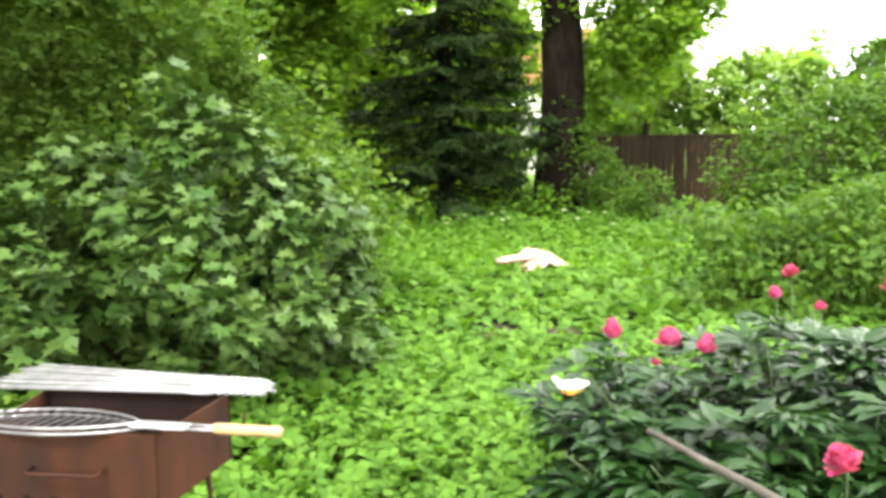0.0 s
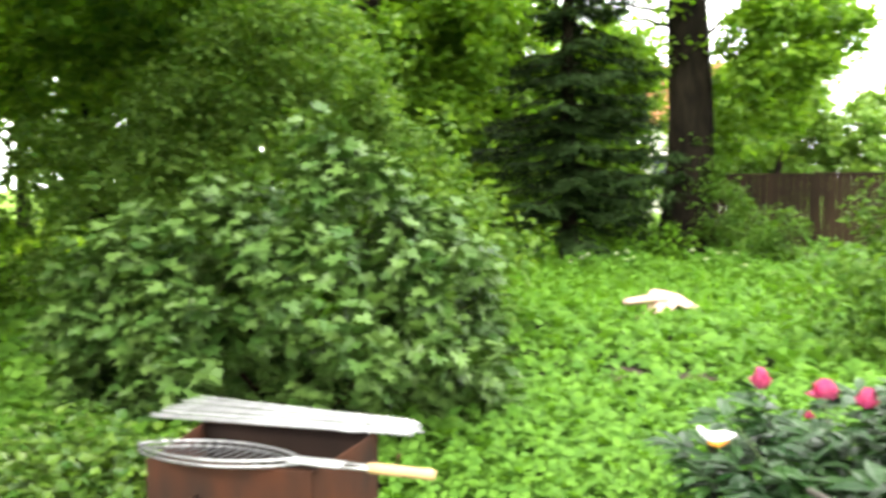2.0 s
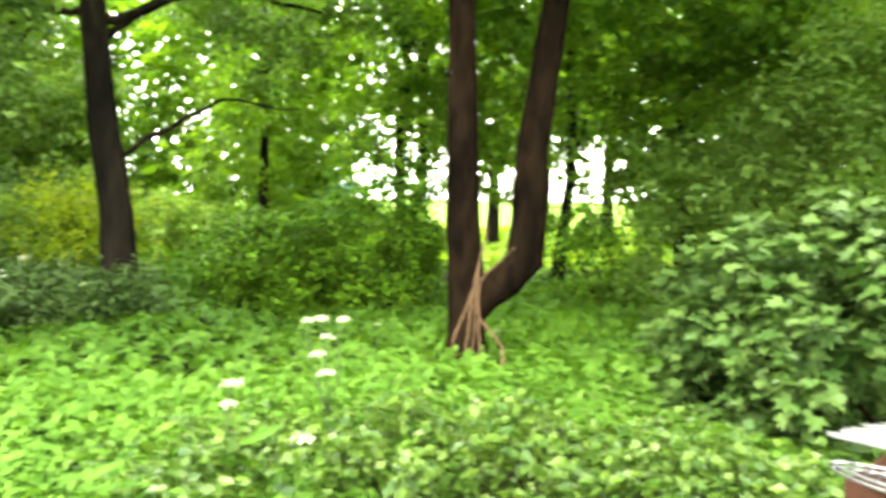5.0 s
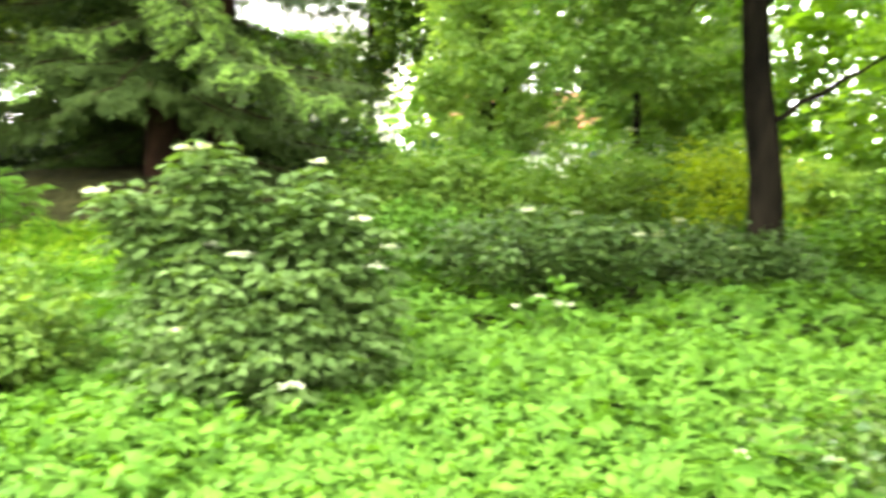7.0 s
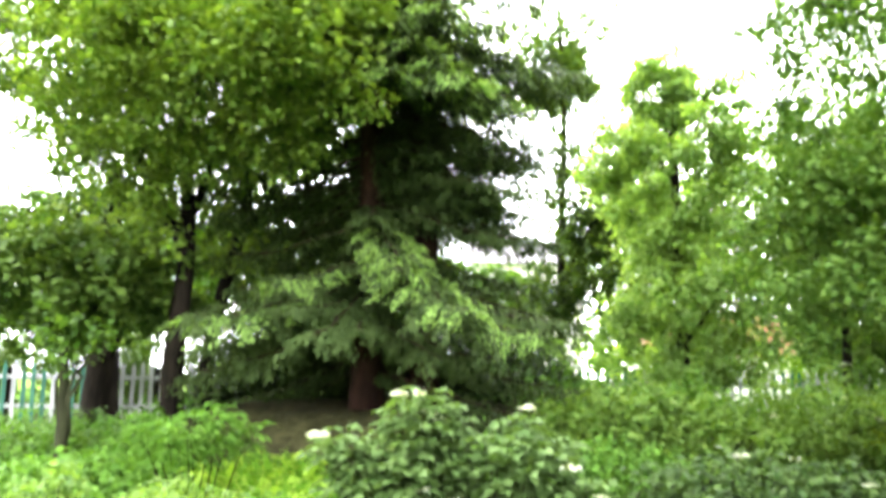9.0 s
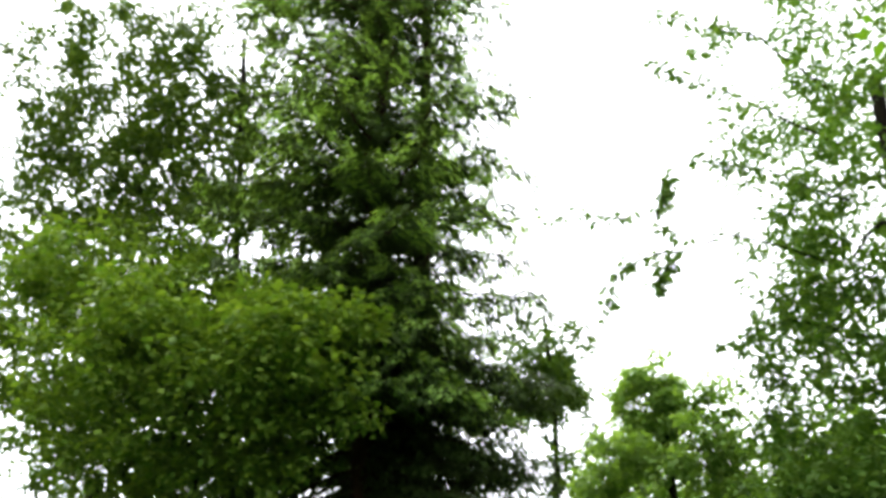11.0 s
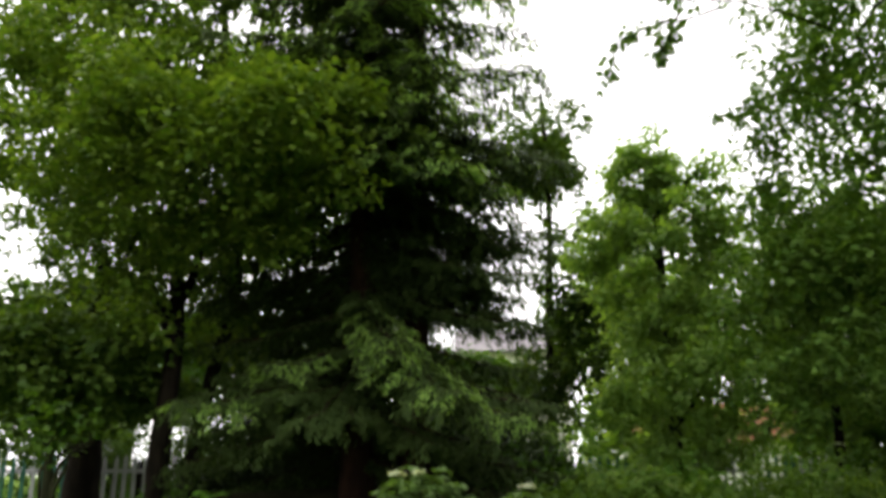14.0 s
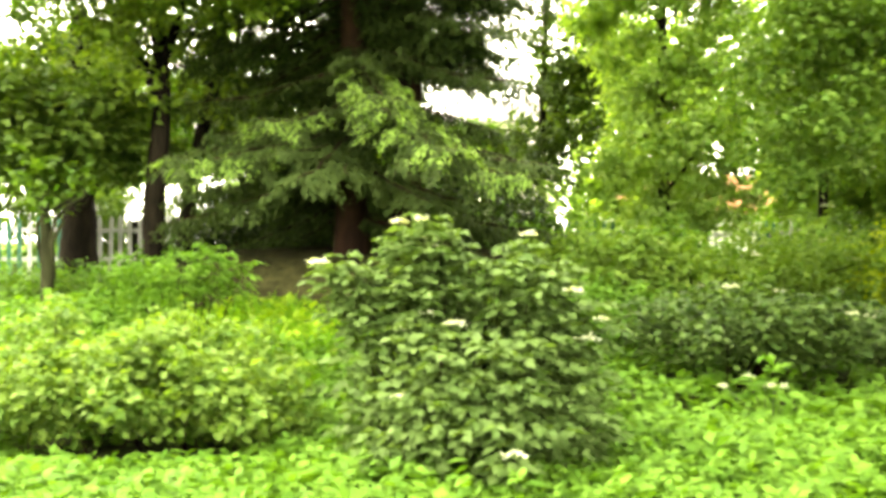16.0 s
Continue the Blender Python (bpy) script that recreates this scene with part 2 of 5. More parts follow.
STEM = rough_material("green_stem", (0.02081, 0.03815, 0.0104), (0.04508, 0.06936, 0.02081), 20, (1, 1, 0.2), 0.6, 0.001)

# ---- building blocks ----
rng = np.random.default_rng(11)


def smooth(a, b, v):
    u = np.clip((v - a) / (b - a), 0, 1)
    return u * u * (3 - 2 * u)


def bank(x, y):
    """The bare bank on which the old spruce and the lime stand."""
    x, y = np.asarray(x, float), np.asarray(y, float)
    return 0.72 * smooth(-9.5, -11.4, x) * smooth(-15.6, -13.0, x) * smooth(-6.6, -4.4, y) * smooth(2.2, -0.4, y)


def land(x, y):
    """Height of the ground: level by the path, rising gently towards the picket fence."""
    x, y = np.asarray(x, float), np.asarray(y, float)
    far = 3.5 * smooth(-12.5, -15.0, x)
    rise = 0.085 * np.clip(-x - 6.3, 0, 11.5) * smooth(7.0, 1.5, y - far)
    return rise + bank(x, y) + 0.035 * np.sin(x * 0.9 + 1.3) * np.cos(y * 0.7) + 0.02 * np.sin(x * 2.3 + y * 1.9)


def at(x, y, up=0.0):
    return (x, y, float(land(x, y)) + up)


def mesh_from(name, verts, faces, material, flat=True):
    """A mesh from arrays; faces of one length each."""
    verts, faces = np.asarray(verts, np.float32), np.asarray(faces, np.int32)
    me = bpy.data.meshes.new(name)
    k = faces.shape[1]
    me.vertices.add(len(verts))
    me.vertices.foreach_set("co", verts.ravel())
    me.loops.add(faces.size)
    me.loops.foreach_set("vertex_index", faces.ravel())
    me.polygons.add(len(faces))
    me.polygons.foreach_set("loop_start", np.arange(0, faces.size, k, dtype=np.int32))
    me.polygons.foreach_set("use_smooth", np.full(len(faces), not flat))
    me.update(calc_edges=True)
    me.materials.append(material)
    return me


def child(ob, parent, label=""):
    ob.parent = parent
    if label:
        ob["label"] = label
    return ob


def empty(name, place, label, category, group="", kind="", turn=0.0):
    ob = new(name)
    ob.empty_display_size = 0.1
    ob.matrix_world = pose(*place, 0, 0, turn)
    return tagged(ob, label, category, group, kind)


def part(name, bm, material, parent, label=""):
    me = bpy.data.meshes.new(name)
    bmesh.ops.recalc_face_normals(bm, faces=bm.faces)
    bm.to_mesh(me)
    bm.free()
    me.materials.append(material)
    return child(new(name, me), parent, label)


def array_part(name, geometry, material, parent, label="", flat=True):
    return child(new(name, mesh_from(name, *geometry, material, flat)), parent, label)


def join(pieces):
    vs, fs, k = [], [], 0
    for v, f in pieces:
        vs.append(np.asarray(v, float))
        fs.append(np.asarray(f) + k)
        k += len(v)
    return np.concatenate(vs), np.concatenate(fs)


def tube(points, radii, sides=8, wobble=0.0):
    """A tapered, closed tube along points, of quads."""
    p = np.asarray(points, float)
    n = len(p)
    r = np.broadcast_to(np.asarray(radii, float), (n,))
    d = np.gradient(p, axis=0)
    d /= np.linalg.norm(d, axis=1)[:, None] + 1e-9
    options = [np.cross(d, ref) for ref in ((0.0, 0, 1), (1.0, 0, 0), (0, 1.0, 0), (0.6, 0.48, 0.64))]
    u = max(options, key=lambda c: np.linalg.norm(c, axis=1).min())
    u = u / (np.linalg.norm(u, axis=1)[:, None] + 1e-9)
    w = np.cross(d, u)
    a = np.linspace(0, 2 * np.pi, sides, endpoint=False)
    rr = r[:, None] * (1 + wobble * rng.uniform(-1, 1, (n, sides)))
    v = p[:, None] + rr[..., None] * (np.cos(a)[None, :, None] * u[:, None] + np.sin(a)[None, :, None] * w[:, None])
    v = np.concatenate([v.reshape(-1, 3), p[:1], p[-1:]])
    f = []
    for i in range(n - 1):
        for j in range(sides):
            k = (j + 1) % sides
            f.append((i * sides + j, i * sides + k, (i + 1) * sides + k, (i + 1) * sides + j))
    c0, c1, last = n * sides, n * sides + 1, (n - 1) * sides
    for j in range(0, sides, 2):
        k, m = (j + 1) % sides, (j + 2) % sides
        f.append((c0, m, k, j))
        f.append((c1, last + j, last + k, last + m))
    return v, np.array(f)


def bow(a, b, sag=0.0, steps=7, jitter=0.0):
    """Points from a to b, lifted by sag in the middle."""
    a, b = np.asarray(a, float), np.asarray(b, float)
    s = np.linspace(0, 1, steps)[:, None]
    p = a + (b - a) * s
    p[:, 2] += sag * 4 * (s * (1 - s))[:, 0]
    if jitter:
        p[1:-1] += rng.normal(0, jitter, (steps - 2, 3))
    return p


# leaf blades: x across, y along, z up
OVAL = (np.array([(0, 0, 0), (-0.36, 0.4, 0.07), (0, 0.45, -0.03), (0.36, 0.4, 0.07), (0, 1, -0.08)]),
        np.array([(0, 2, 1), (0, 3, 2), (1, 2, 4), (2, 3, 4)]))
PLAIN = (np.array([(0, 0, 0), (-0.33, 0.45, 0.05), (0.33, 0.5, 0.02), (0, 1, -0.06)]), np.array([(0, 2, 1), (1, 2, 3)]))
NARROW = (np.array([(0, 0, 0), (-0.15, 0.45, 0.04), (0, 0.5, -0.02), (0.15, 0.45, 0.04), (0, 1, -0.1)]),
          np.array([(0, 2, 1), (0, 3, 2), (1, 2, 4), (2, 3, 4)]))
ELLIPSE = (np.array([(0, 0, 0), (-0.27, 0.42, 0.06), (0.27, 0.47, 0.03), (0, 1, -0.12)]), np.array([(0, 2, 1), (1, 2, 3)]))
LOBED = (np.array([(0, 0.12, -0.03), (-0.3, -0.02, 0.03), (-0.55, 0.3, 0.06), (-0.24, 0.42, 0.02), (-0.38, 0.78, 0.03), (-0.12, 0.68, 0),
                   (0, 1, -0.1), (0.12, 0.68, 0), (0.38, 0.78, 0.03), (0.24, 0.42, 0.02), (0.55, 0.3, 0.06), (0.3, -0.02, 0.03)]),
         np.array([(0, i + 1, i) if i > 0 else (0, 1, 11) for i in range(1, 11)]))
TWIG = (np.array([(0, 0, 0), (-0.15, 0.42, -0.03), (0.15, 0.42, -0.03), (0, 1, -0.1)]), np.array([(0, 2, 1), (1, 2, 3)]))
BLADE = (np.array([(-0.03, 0, 0), (0.03, 0, 0), (-0.025, 0.55, 0.02), (0.025, 0.55, 0.02), (0, 1, -0.15)]),
         np.array([(0, 1, 3), (0, 3, 2), (2, 3, 4)]))


def trifoliate(leaflet):
    vs, fs = [], []
    for k, (a, s) in enumerate(((0, 1.0), (1.15, 0.85), (-1.15, 0.85))):
        c, n = math.cos(a), math.sin(a)
        v = leaflet[0] * s
        vs.append(np.stack([v[:, 0] * c - (v[:, 1] + 0.12) * n, v[:, 0] * n + (v[:, 1] + 0.12) * c, v[:, 2]], 1))
        fs.append(leaflet[1] + len(v) * k)
    return np.concatenate(vs), np.concatenate(fs)


TRIPLE_PLAIN = trifoliate(PLAIN)


def blades(shape, places, ahead, up, size):
    """One copy of a blade at each place, pointing ahead, its upper face towards up."""
    t, f = shape
    n = len(places)
    ahead = ahead / (np.linalg.norm(ahead, axis=1)[:, None] + 1e-9)
    side = np.cross(ahead, up)
    side /= np.linalg.norm(side, axis=1)[:, None] + 1e-9
    top = np.cross(side, ahead)
    size = np.broadcast_to(size, (n,))[:, None, None]
    v = places[:, None] + size * (t[None, :, :1] * side[:, None] + t[None, :, 1:2] * ahead[:, None] + t[None, :, 2:] * top[:, None])
    faces = f[None] + (np.arange(n) * len(t))[:, None, None]
    return v.reshape(-1, 3), faces.reshape(-1, 3)


def turn_free(n, flat=0.5, droop=0.2):
    """Directions spread round the compass, and tops that lean about by flat."""
    a = rng.uniform(0, 2 * np.pi, n)
    ahead = np.stack([np.cos(a), np.sin(a), rng.normal(-droop, 0.3, n)], 1)
    up = np.stack([rng.normal(0, flat, n), rng.normal(0, flat, n), np.ones(n)], 1)
    return ahead, up


def cloud_of(centres, radius, per, shape, size, flat=0.5, droop=0.2, squash=0.7, outward=0.5):
    """Leaves in clumps round the centres; radius may differ from clump to clump."""
    c = np.repeat(np.asarray(centres, float), per, axis=0)
    n = len(c)
    r = np.repeat(np.broadcast_to(radius, (len(centres),)), per)[:, None]
    d = rng.normal(0, 1, (n, 3))
    d /= np.linalg.norm(d, axis=1)[:, None]
    off = d * (rng.uniform(0.1, 1, (n, 1)) ** 0.6) * r * np.array([1, 1, squash])
    ahead, up = turn_free(n, flat, droop)
    ahead = ahead + outward * d
    return blades(shape, c + off, ahead, up + 0.5 * d * [1, 1, 0.3], rng.uniform(size[0], size[1], n))


def in_blob(centre, radii, n, core=0.45, floor=None):
    """Clump centres in the outer part of an ellipsoid."""
    d = rng.normal(0, 1, (n, 3))
    d /= np.linalg.norm(d, axis=1)[:, None]
    r = core + (1 - core) * rng.uniform(0, 1, (n, 1)) ** 0.55
    lump = 1 + 0.16 * np.sin(d[:, :1] * 5 + centre[0]) + 0.14 * np.sin(d[:, 1:2] * 6 + d[:, 2:] * 4)
    p = np.asarray(centre) + d * r * lump * np.asarray(radii)
    if floor is not None:
        p[:, 2] = np.maximum(p[:, 2], floor + rng.uniform(0.05, 0.3, n))
    return p


def tree(name, label, x, y, trunk, radius, blobs, leaf, size, per=34, clump=0.45, limbs=7, bark=BARK_DARK, shape=OVAL, group="", flat=0.5, squash=0.65,
         droop=0.25, boughs=(), category="tree"):
    """A broad-leaved tree. trunk: (dx, dy, z) points from the base; blobs: (dx, dy, z, rx, ry, rz, clumps) of the crown;
    boughs: limbs drawn out by hand as (points, radius)."""
    z, lift = float(land(x, y)), float(bank(x, y))
    top = empty(name, (x, y, z), label, category, group)
    t = np.asarray([(0, 0, lift - 0.15), *trunk], float)
    t[:, 2] -= lift
    s = np.linspace(0, 1, 14)
    knots = np.linspace(0, 1, len(t))
    path = np.stack([np.interp(s, knots, t[:, k]) for k in range(3)], 1)
    path[1:, :2] += rng.normal(0, radius * 0.05, (13, 2))
    r = radius * (1 - 0.62 * s)
    r[0] *= 1.45
    r[1] *= 1.1
    array_part("trunk", tube(path, r, 12, 0.07), bark, top, flat=False)
    centres = []
    for bx, by, bz, rx, ry, rz, count in blobs:
        centres.append(in_blob((bx, by, bz - lift), (rx, ry, rz), count))
    centres = np.concatenate(centres)
    high = np.flatnonzero(centres[:, 2] > 0.45 * path[-1, 2])
    pick = rng.choice(high, min(limbs, len(high)), replace=False)
    for k in pick:
        end = centres[k]
        low = np.clip(end[2] - rng.uniform(0.3, 1.6), path[3, 2], path[-1, 2])
        start = np.array([np.interp(low, path[:, 2], path[:, 0]), np.interp(low, path[:, 2], path[:, 1]), low])
        rr = min(0.05, np.interp(low, path[:, 2], r) * 0.35)
        array_part("limb", tube(bow(start, end, 0.25, 8, 0.06), np.linspace(rr, 0.012, 8), 6, 0.06), bark, top, flat=False)
    for pts, rr in boughs:
        pts = np.asarray(pts, float) - [0, 0, lift]
        u = np.linspace(0, 1, 12)
        kn = np.linspace(0, 1, len(pts))
        fine = np.stack([np.interp(u, kn, pts[:, k]) for k in range(3)], 1)
        fine[1:-1] += rng.normal(0, 0.02, (10, 3))
        array_part("limb", tube(fine, np.linspace(rr, rr * 0.25, 12), 7, 0.06), bark, top, flat=False)
    array_part("crown", cloud_of(centres, rng.uniform(0.55, 1.25, len(centres)) * clump * 0.8, per, shape, size, flat, droop, squash), leaf, top)
    return top


def shrub(name, label, x, y, blobs, leaf, size, per=30, clump=0.3, stems=7, bark=BARK_BROWN, shape=OVAL, group="", flat=0.5, category="shrub", flowers=0,
          squash=0.75, droop=0.2, spread=0.25, stout=0.022):
    """A bush of many stems, its leaves in clumps; blobs as in tree()."""
    top = empty(name, at(x, y), label, category, group)
    centres = np.concatenate([in_blob(b[:3], b[3:6], b[6], 0.4, 0.0) for b in blobs])
    ends = centres[rng.choice(len(centres), min(stems, len(centres)), replace=False)]
    for end in ends:
        foot = np.array([rng.normal(0, spread), rng.normal(0, spread), -0.08])
        array_part("stem", tube(bow(foot, end, 0.12, 6, 0.03), np.linspace(stout, 0.25 * stout, 6), 5), bark, top, flat=False)
    array_part("crown", cloud_of(centres, rng.uniform(0.6, 1.3, len(centres)) * clump, per, shape, size, flat, droop, squash), leaf, top)
    outer = centres[np.argsort(-centres[:, 2] - 0.5 * np.hypot(centres[:, 0], centres[:, 1]) - 0.9 * centres[:, 0])]
    for k in range(flowers):
        c = outer[int(k * len(outer) / (flowers * 1.8))]
        array_part("flower_head", umbel_head(c + [0, 0, clump * 0.8], rng.uniform(0.045, 0.075)), PETAL_WHITE, top, "flat head of small white flowers")
    return top


def shoot_bush(name, label, x, y, ends, leaf, leaflet, rachis, nodes_each=5, pairs=2, bark=BARK_BROWN, shape=OVAL, flowers=0, spread=0.2, category="shrub"):
    """A bush of long shoots, each set towards its end with opposite feathered leaves that stand out and droop."""
    top = empty(name, at(x, y), label, category)
    places, aheads, ups, sizes = [], [], [], []
    heads = []
    for k, end in enumerate(ends):
        foot = np.array([end[0] * 0.25 + rng.normal(0, spread * 0.4), end[1] * 0.25 + rng.normal(0, spread * 0.4), -0.06])
        line = bow(foot, end, 0.05, 12, 0.012)
        if k % 3 == 0:
            array_part("stem", tube(line[::2], np.linspace(0.011, 0.003, 6), 5), bark, top, flat=False)
        turn = rng.uniform(0, 2 * np.pi)
        for i in range(nodes_each):
            q = 1 - i * 0.085 - rng.uniform(0, 0.03)
            c = np.array([np.interp(q, np.linspace(0, 1, 12), line[:, j]) for j in range(3)])
            for side in (0, np.pi):
                a = turn + i * 1.57 + side + rng.normal(0, 0.25)
                d = np.array([math.cos(a), math.sin(a), 0])
                across = np.array([-d[1], d[0], 0])
                r = rachis * rng.uniform(0.6, 1.1) * (0.55 + 0.45 * min(1, 0.4 + 0.3 * i))
                rise = 0.55 - 0.22 * i + rng.normal(0, 0.12)
                for j in range(pairs + 1):
                    w = 0.45 + 0.55 * j / pairs
                    p = c + d * r * w + np.array([0, 0, r * (rise * w - 0.5 * w * w)])
                    for sgn in ((1, -1) if j < pairs else (0,)):
                        ah = d * (0.55 if sgn else 1.0) + across * sgn + np.array([0, 0, rng.normal(-0.25, 0.15)])
                        places.append(p)
                        aheads.append(ah)
                        ups.append(np.array([rng.normal(0, 0.36), rng.normal(0, 0.36), 1.0]) - 0.25 * d)
                        sizes.append(leaflet * rng.uniform(0.75, 1.15))
        heads.append(end)
    array_part("crown", blades(shape, np.array(places), np.array(aheads), np.array(ups), np.array(sizes)), leaf, top)
    order = sorted(heads, key=lambda e: -e[2] - 0.5 * e[0])
    for k in range(flowers):
        c = order[int(k * len(order) / (flowers * 1.5))]
        array_part("flower_head", umbel_head(np.asarray(c) + [0.02, 0, 0.05], rng.uniform(0.045, 0.075)), PETAL_WHITE, top, "flat head of small white flowers")
    return top


def shell_points(blobs):
    """Ends of shoots on the upper and outer parts of several ellipsoids."""
    out = []
    for bx, by, bz, rx, ry, rz, n in blobs:
        d = rng.normal(0, 1, (n, 3))
        d /= np.linalg.norm(d, axis=1)[:, None]
        d[:, 2] = np.abs(d[:, 2]) * 1.05 - 0.25
        out.append(np.array([bx, by, bz]) + d * np.array([rx, ry, rz]) * rng.uniform(0.65, 1.1, (n, 1)))
    p = np.concatenate(out)
    p[:, 2] = np.maximum(p[:, 2], 0.22)
    return p


def umbel_head(centre, radius, count=46):
    """A flat head of small white florets."""
    a, r = rng.uniform(0, 2 * np.pi, count), radius * np.sqrt(rng.uniform(0, 1, count))
    p = np.stack([r * np.cos(a), r * np.sin(a), 0.25 * radius * (1 - (r / radius) ** 2) + rng.normal(0, 0.004, count)], 1) + centre
    ahead, up = turn_free(count, 0.35, 0)
    return blades(PLAIN, p, ahead, up, 0.024 + 0.1 * radius)


def bough_twigs(line, length, d, gap, twig, hang, dense):
    """Twigs of one bough: laterals to both sides of its line, drooping towards their ends, each set with short needle-clad twigs."""
    side = np.array([-d[1], d[0], 0])
    s = np.linspace(0, 1, len(line))
    k = max(6, int(length / gap)) * 2
    u = np.clip((np.arange(k) + rng.uniform(0, 1, k)) / k, 0.06, 1.0)
    sign = np.where(np.arange(k) % 2, 1.0, -1.0)
    reach = (0.36 * length * u**0.5 * (1.06 - u) ** 0.55 + 0.09) * rng.uniform(0.6, 1.15, k)
    fan = np.radians(rng.uniform(38, 72, k))
    way = np.outer(np.cos(fan), d) + (np.sin(fan) * sign)[:, None] * side
    base = np.stack([np.interp(u, s, line[:, c]) for c in range(3)], 1)
    fall = hang * rng.uniform(0.45, 1.5, k)
    m = np.maximum(5, (reach / twig * dense * 4.2).astype(int))
    q = np.repeat(np.arange(k), m)
    n = len(q)
    v = rng.uniform(0.02, 1, n) ** 0.8
    p = base[q] + way[q] * (v * reach[q])[:, None]
    p[:, 2] -= fall[q] * reach[q] * v**1.5 - rng.normal(0, 0.02, n)
    p[:, :2] += rng.normal(0, 0.3 * twig, (n, 2))
    across = np.stack([-way[q][:, 1], way[q][:, 0], 0 * v], 1)
    ahead = way[q] * rng.uniform(0.5, 1.1, (n, 1)) + across * rng.choice((-1, 1), n)[:, None] * rng.uniform(0.2, 0.9, (n, 1))
    ahead[:, 2] = -fall[q] * v**0.5 * rng.uniform(0.5, 1.6, n) - 0.1
    up = np.stack([rng.normal(0, 0.35, n), rng.normal(0, 0.35, n), np.ones(n)], 1)
    size = twig * rng.uniform(0.55, 1.25, n) * (1.15 - 0.35 * v)
    fresh = (v > 0.3) & (u[q] > 0.4) & (fall[q] < 1.2 * hang) & (rng.uniform(0, 1, n) < 0.75)
    return p, ahead, up, size, fresh


def spruce(name, label, x, y, height, radius, low, reach, needles, bark, step=0.42, around=8, gap=0.13, twig=0.15, dense=1.0, trunks=((0, 0),), skirt=(), young=None, hang=0.55, sag=0.3, tip=0.16):
    """A spruce: whorls of boughs that sag and lift at the tip. reach(z): length of the boughs at that height; skirt: single boughs (height, bearing, length and, where it matters, steepness and fullness)."""
    top = empty(name, at(x, y), label, "conifer tree")
    lift = float(bank(x, y))
    for tx, ty in trunks:
        zz = np.linspace(-0.15, height * (1 if tx == 0 else 0.9) - lift, 16)
        pts = np.stack([tx + rng.normal(0, 0.02, 16), ty + rng.normal(0, 0.02, 16), zz], 1)
        rr = radius * (1 - 0.93 * np.linspace(0, 1, 16))
        rr[0] *= 1.4
        array_part("trunk", tube(pts, rr, 12, 0.06), bark, top, flat=False)
    limbs, old, fresh = [], [], []
    boughs = list(skirt)
    z = low
    while z < height - 0.2:
        turn = rng.uniform(0, 2 * np.pi)
        for k in range(around):
            boughs.append((z + rng.uniform(-0.24, 0.24), turn + 2 * np.pi * (k + rng.uniform(-0.35, 0.35)) / around, reach(z) * rng.uniform(0.6, 1.14)))
        z += step * rng.uniform(0.8, 1.2)
    for bz, a, length, *more in boughs:
        steep, thick = more or (1.0, 1.0)
        d = np.array([math.cos(a), math.sin(a), 0])
        s = np.linspace(0, 1, 8)
        drop = -sag * steep * rng.uniform(0.75, 1.25) * length * s**1.3 + tip * length * s**3
        line = np.outer(s * length, d) + np.stack([0 * s, 0 * s, bz - lift + drop], 1)
        line[1:] += rng.normal(0, 0.012 * length, (7, 3)) * [1, 1, 0.5]
        bough = tube(line, np.linspace(0.014 + 0.008 * length, 0.005, 8), 4)
        if bz < 8.5:
            array_part("bough", bough, bark, top)
        else:
            limbs.append(bough)
        near = 1.0 if bz > 4.3 else 0.8
        p, ahead, up, size, tips = bough_twigs(line, length, d, gap * near, twig * near, hang, dense * thick * (1.0 if bz < 14.5 and math.cos(a - 0.18) > -0.1 else 0.6 if bz < 14.5 else 0.3))
        # no pale tips on plain low boughs: their shade is put into the colour
        if not young or (thick == 1.0 and bz < 6.5):
            tips[:] = False
        old.append((p[~tips], ahead[~tips], up[~tips], size[~tips]))
        fresh.append((p[tips], ahead[tips], up[tips], size[tips] * 0.85))
    if limbs:
        tagged(array_part("upper_growth", join(limbs), bark, top, "thin dark boughs high in the crown"), kind="stuff")
    array_part("crown", blades(TWIG, *(np.concatenate(k) for k in zip(*old))), needles, top)
    if young:
        array_part("young_lit_growth", blades(TWIG, *(np.concatenate(k) for k in zip(*fresh))), young, top, "pale young shoots at the tips, doubling as light on the boughs")
    return top


def box(bm, size, place=(0, 0, 0), turn=None, bevel=0.0):
    g = bmesh.ops.create_cube(bm, size=1)["verts"]
    bmesh.ops.scale(bm, verts=g, vec=size)
    if bevel:
        edges = list({e for v in g for e in v.link_edges})
        made = bmesh.ops.bevel(bm, geom=edges, offset=bevel, segments=2, affect="EDGES", profile=0.5)
        g = list({v for f in made["faces"] for v in f.verts} | {v for v in g if v.is_valid})
    if turn is not None:
        bmesh.ops.rotate(bm, verts=g, cent=(0, 0, 0), matrix=turn)
    bmesh.ops.translate(bm, verts=g, vec=place)
    return g

# ---- ground ----
def ground_sheet():
    inner = np.linspace(-40, 40, 101)
    edge = np.array([-900, -400, -200, -110, -70, -50])
    axis = np.concatenate([edge, inner, -edge[::-1]])
    gx, gy = np.meshgrid(axis, axis)
    v = np.stack([gx, gy, land(gx, gy)], -1).reshape(-1, 3)
    n = len(axis)
    i = (np.arange(n - 1)[:, None] * n + np.arange(n - 1)).ravel()
    return v, np.stack([i, i + 1, i + n + 1, i + n], 1)


ground = new("ground", mesh_from("ground", *ground_sheet(), SOIL, False))
tagged(ground, "overgrown garden ground, dark soil under green weeds", "ground", kind="structure")


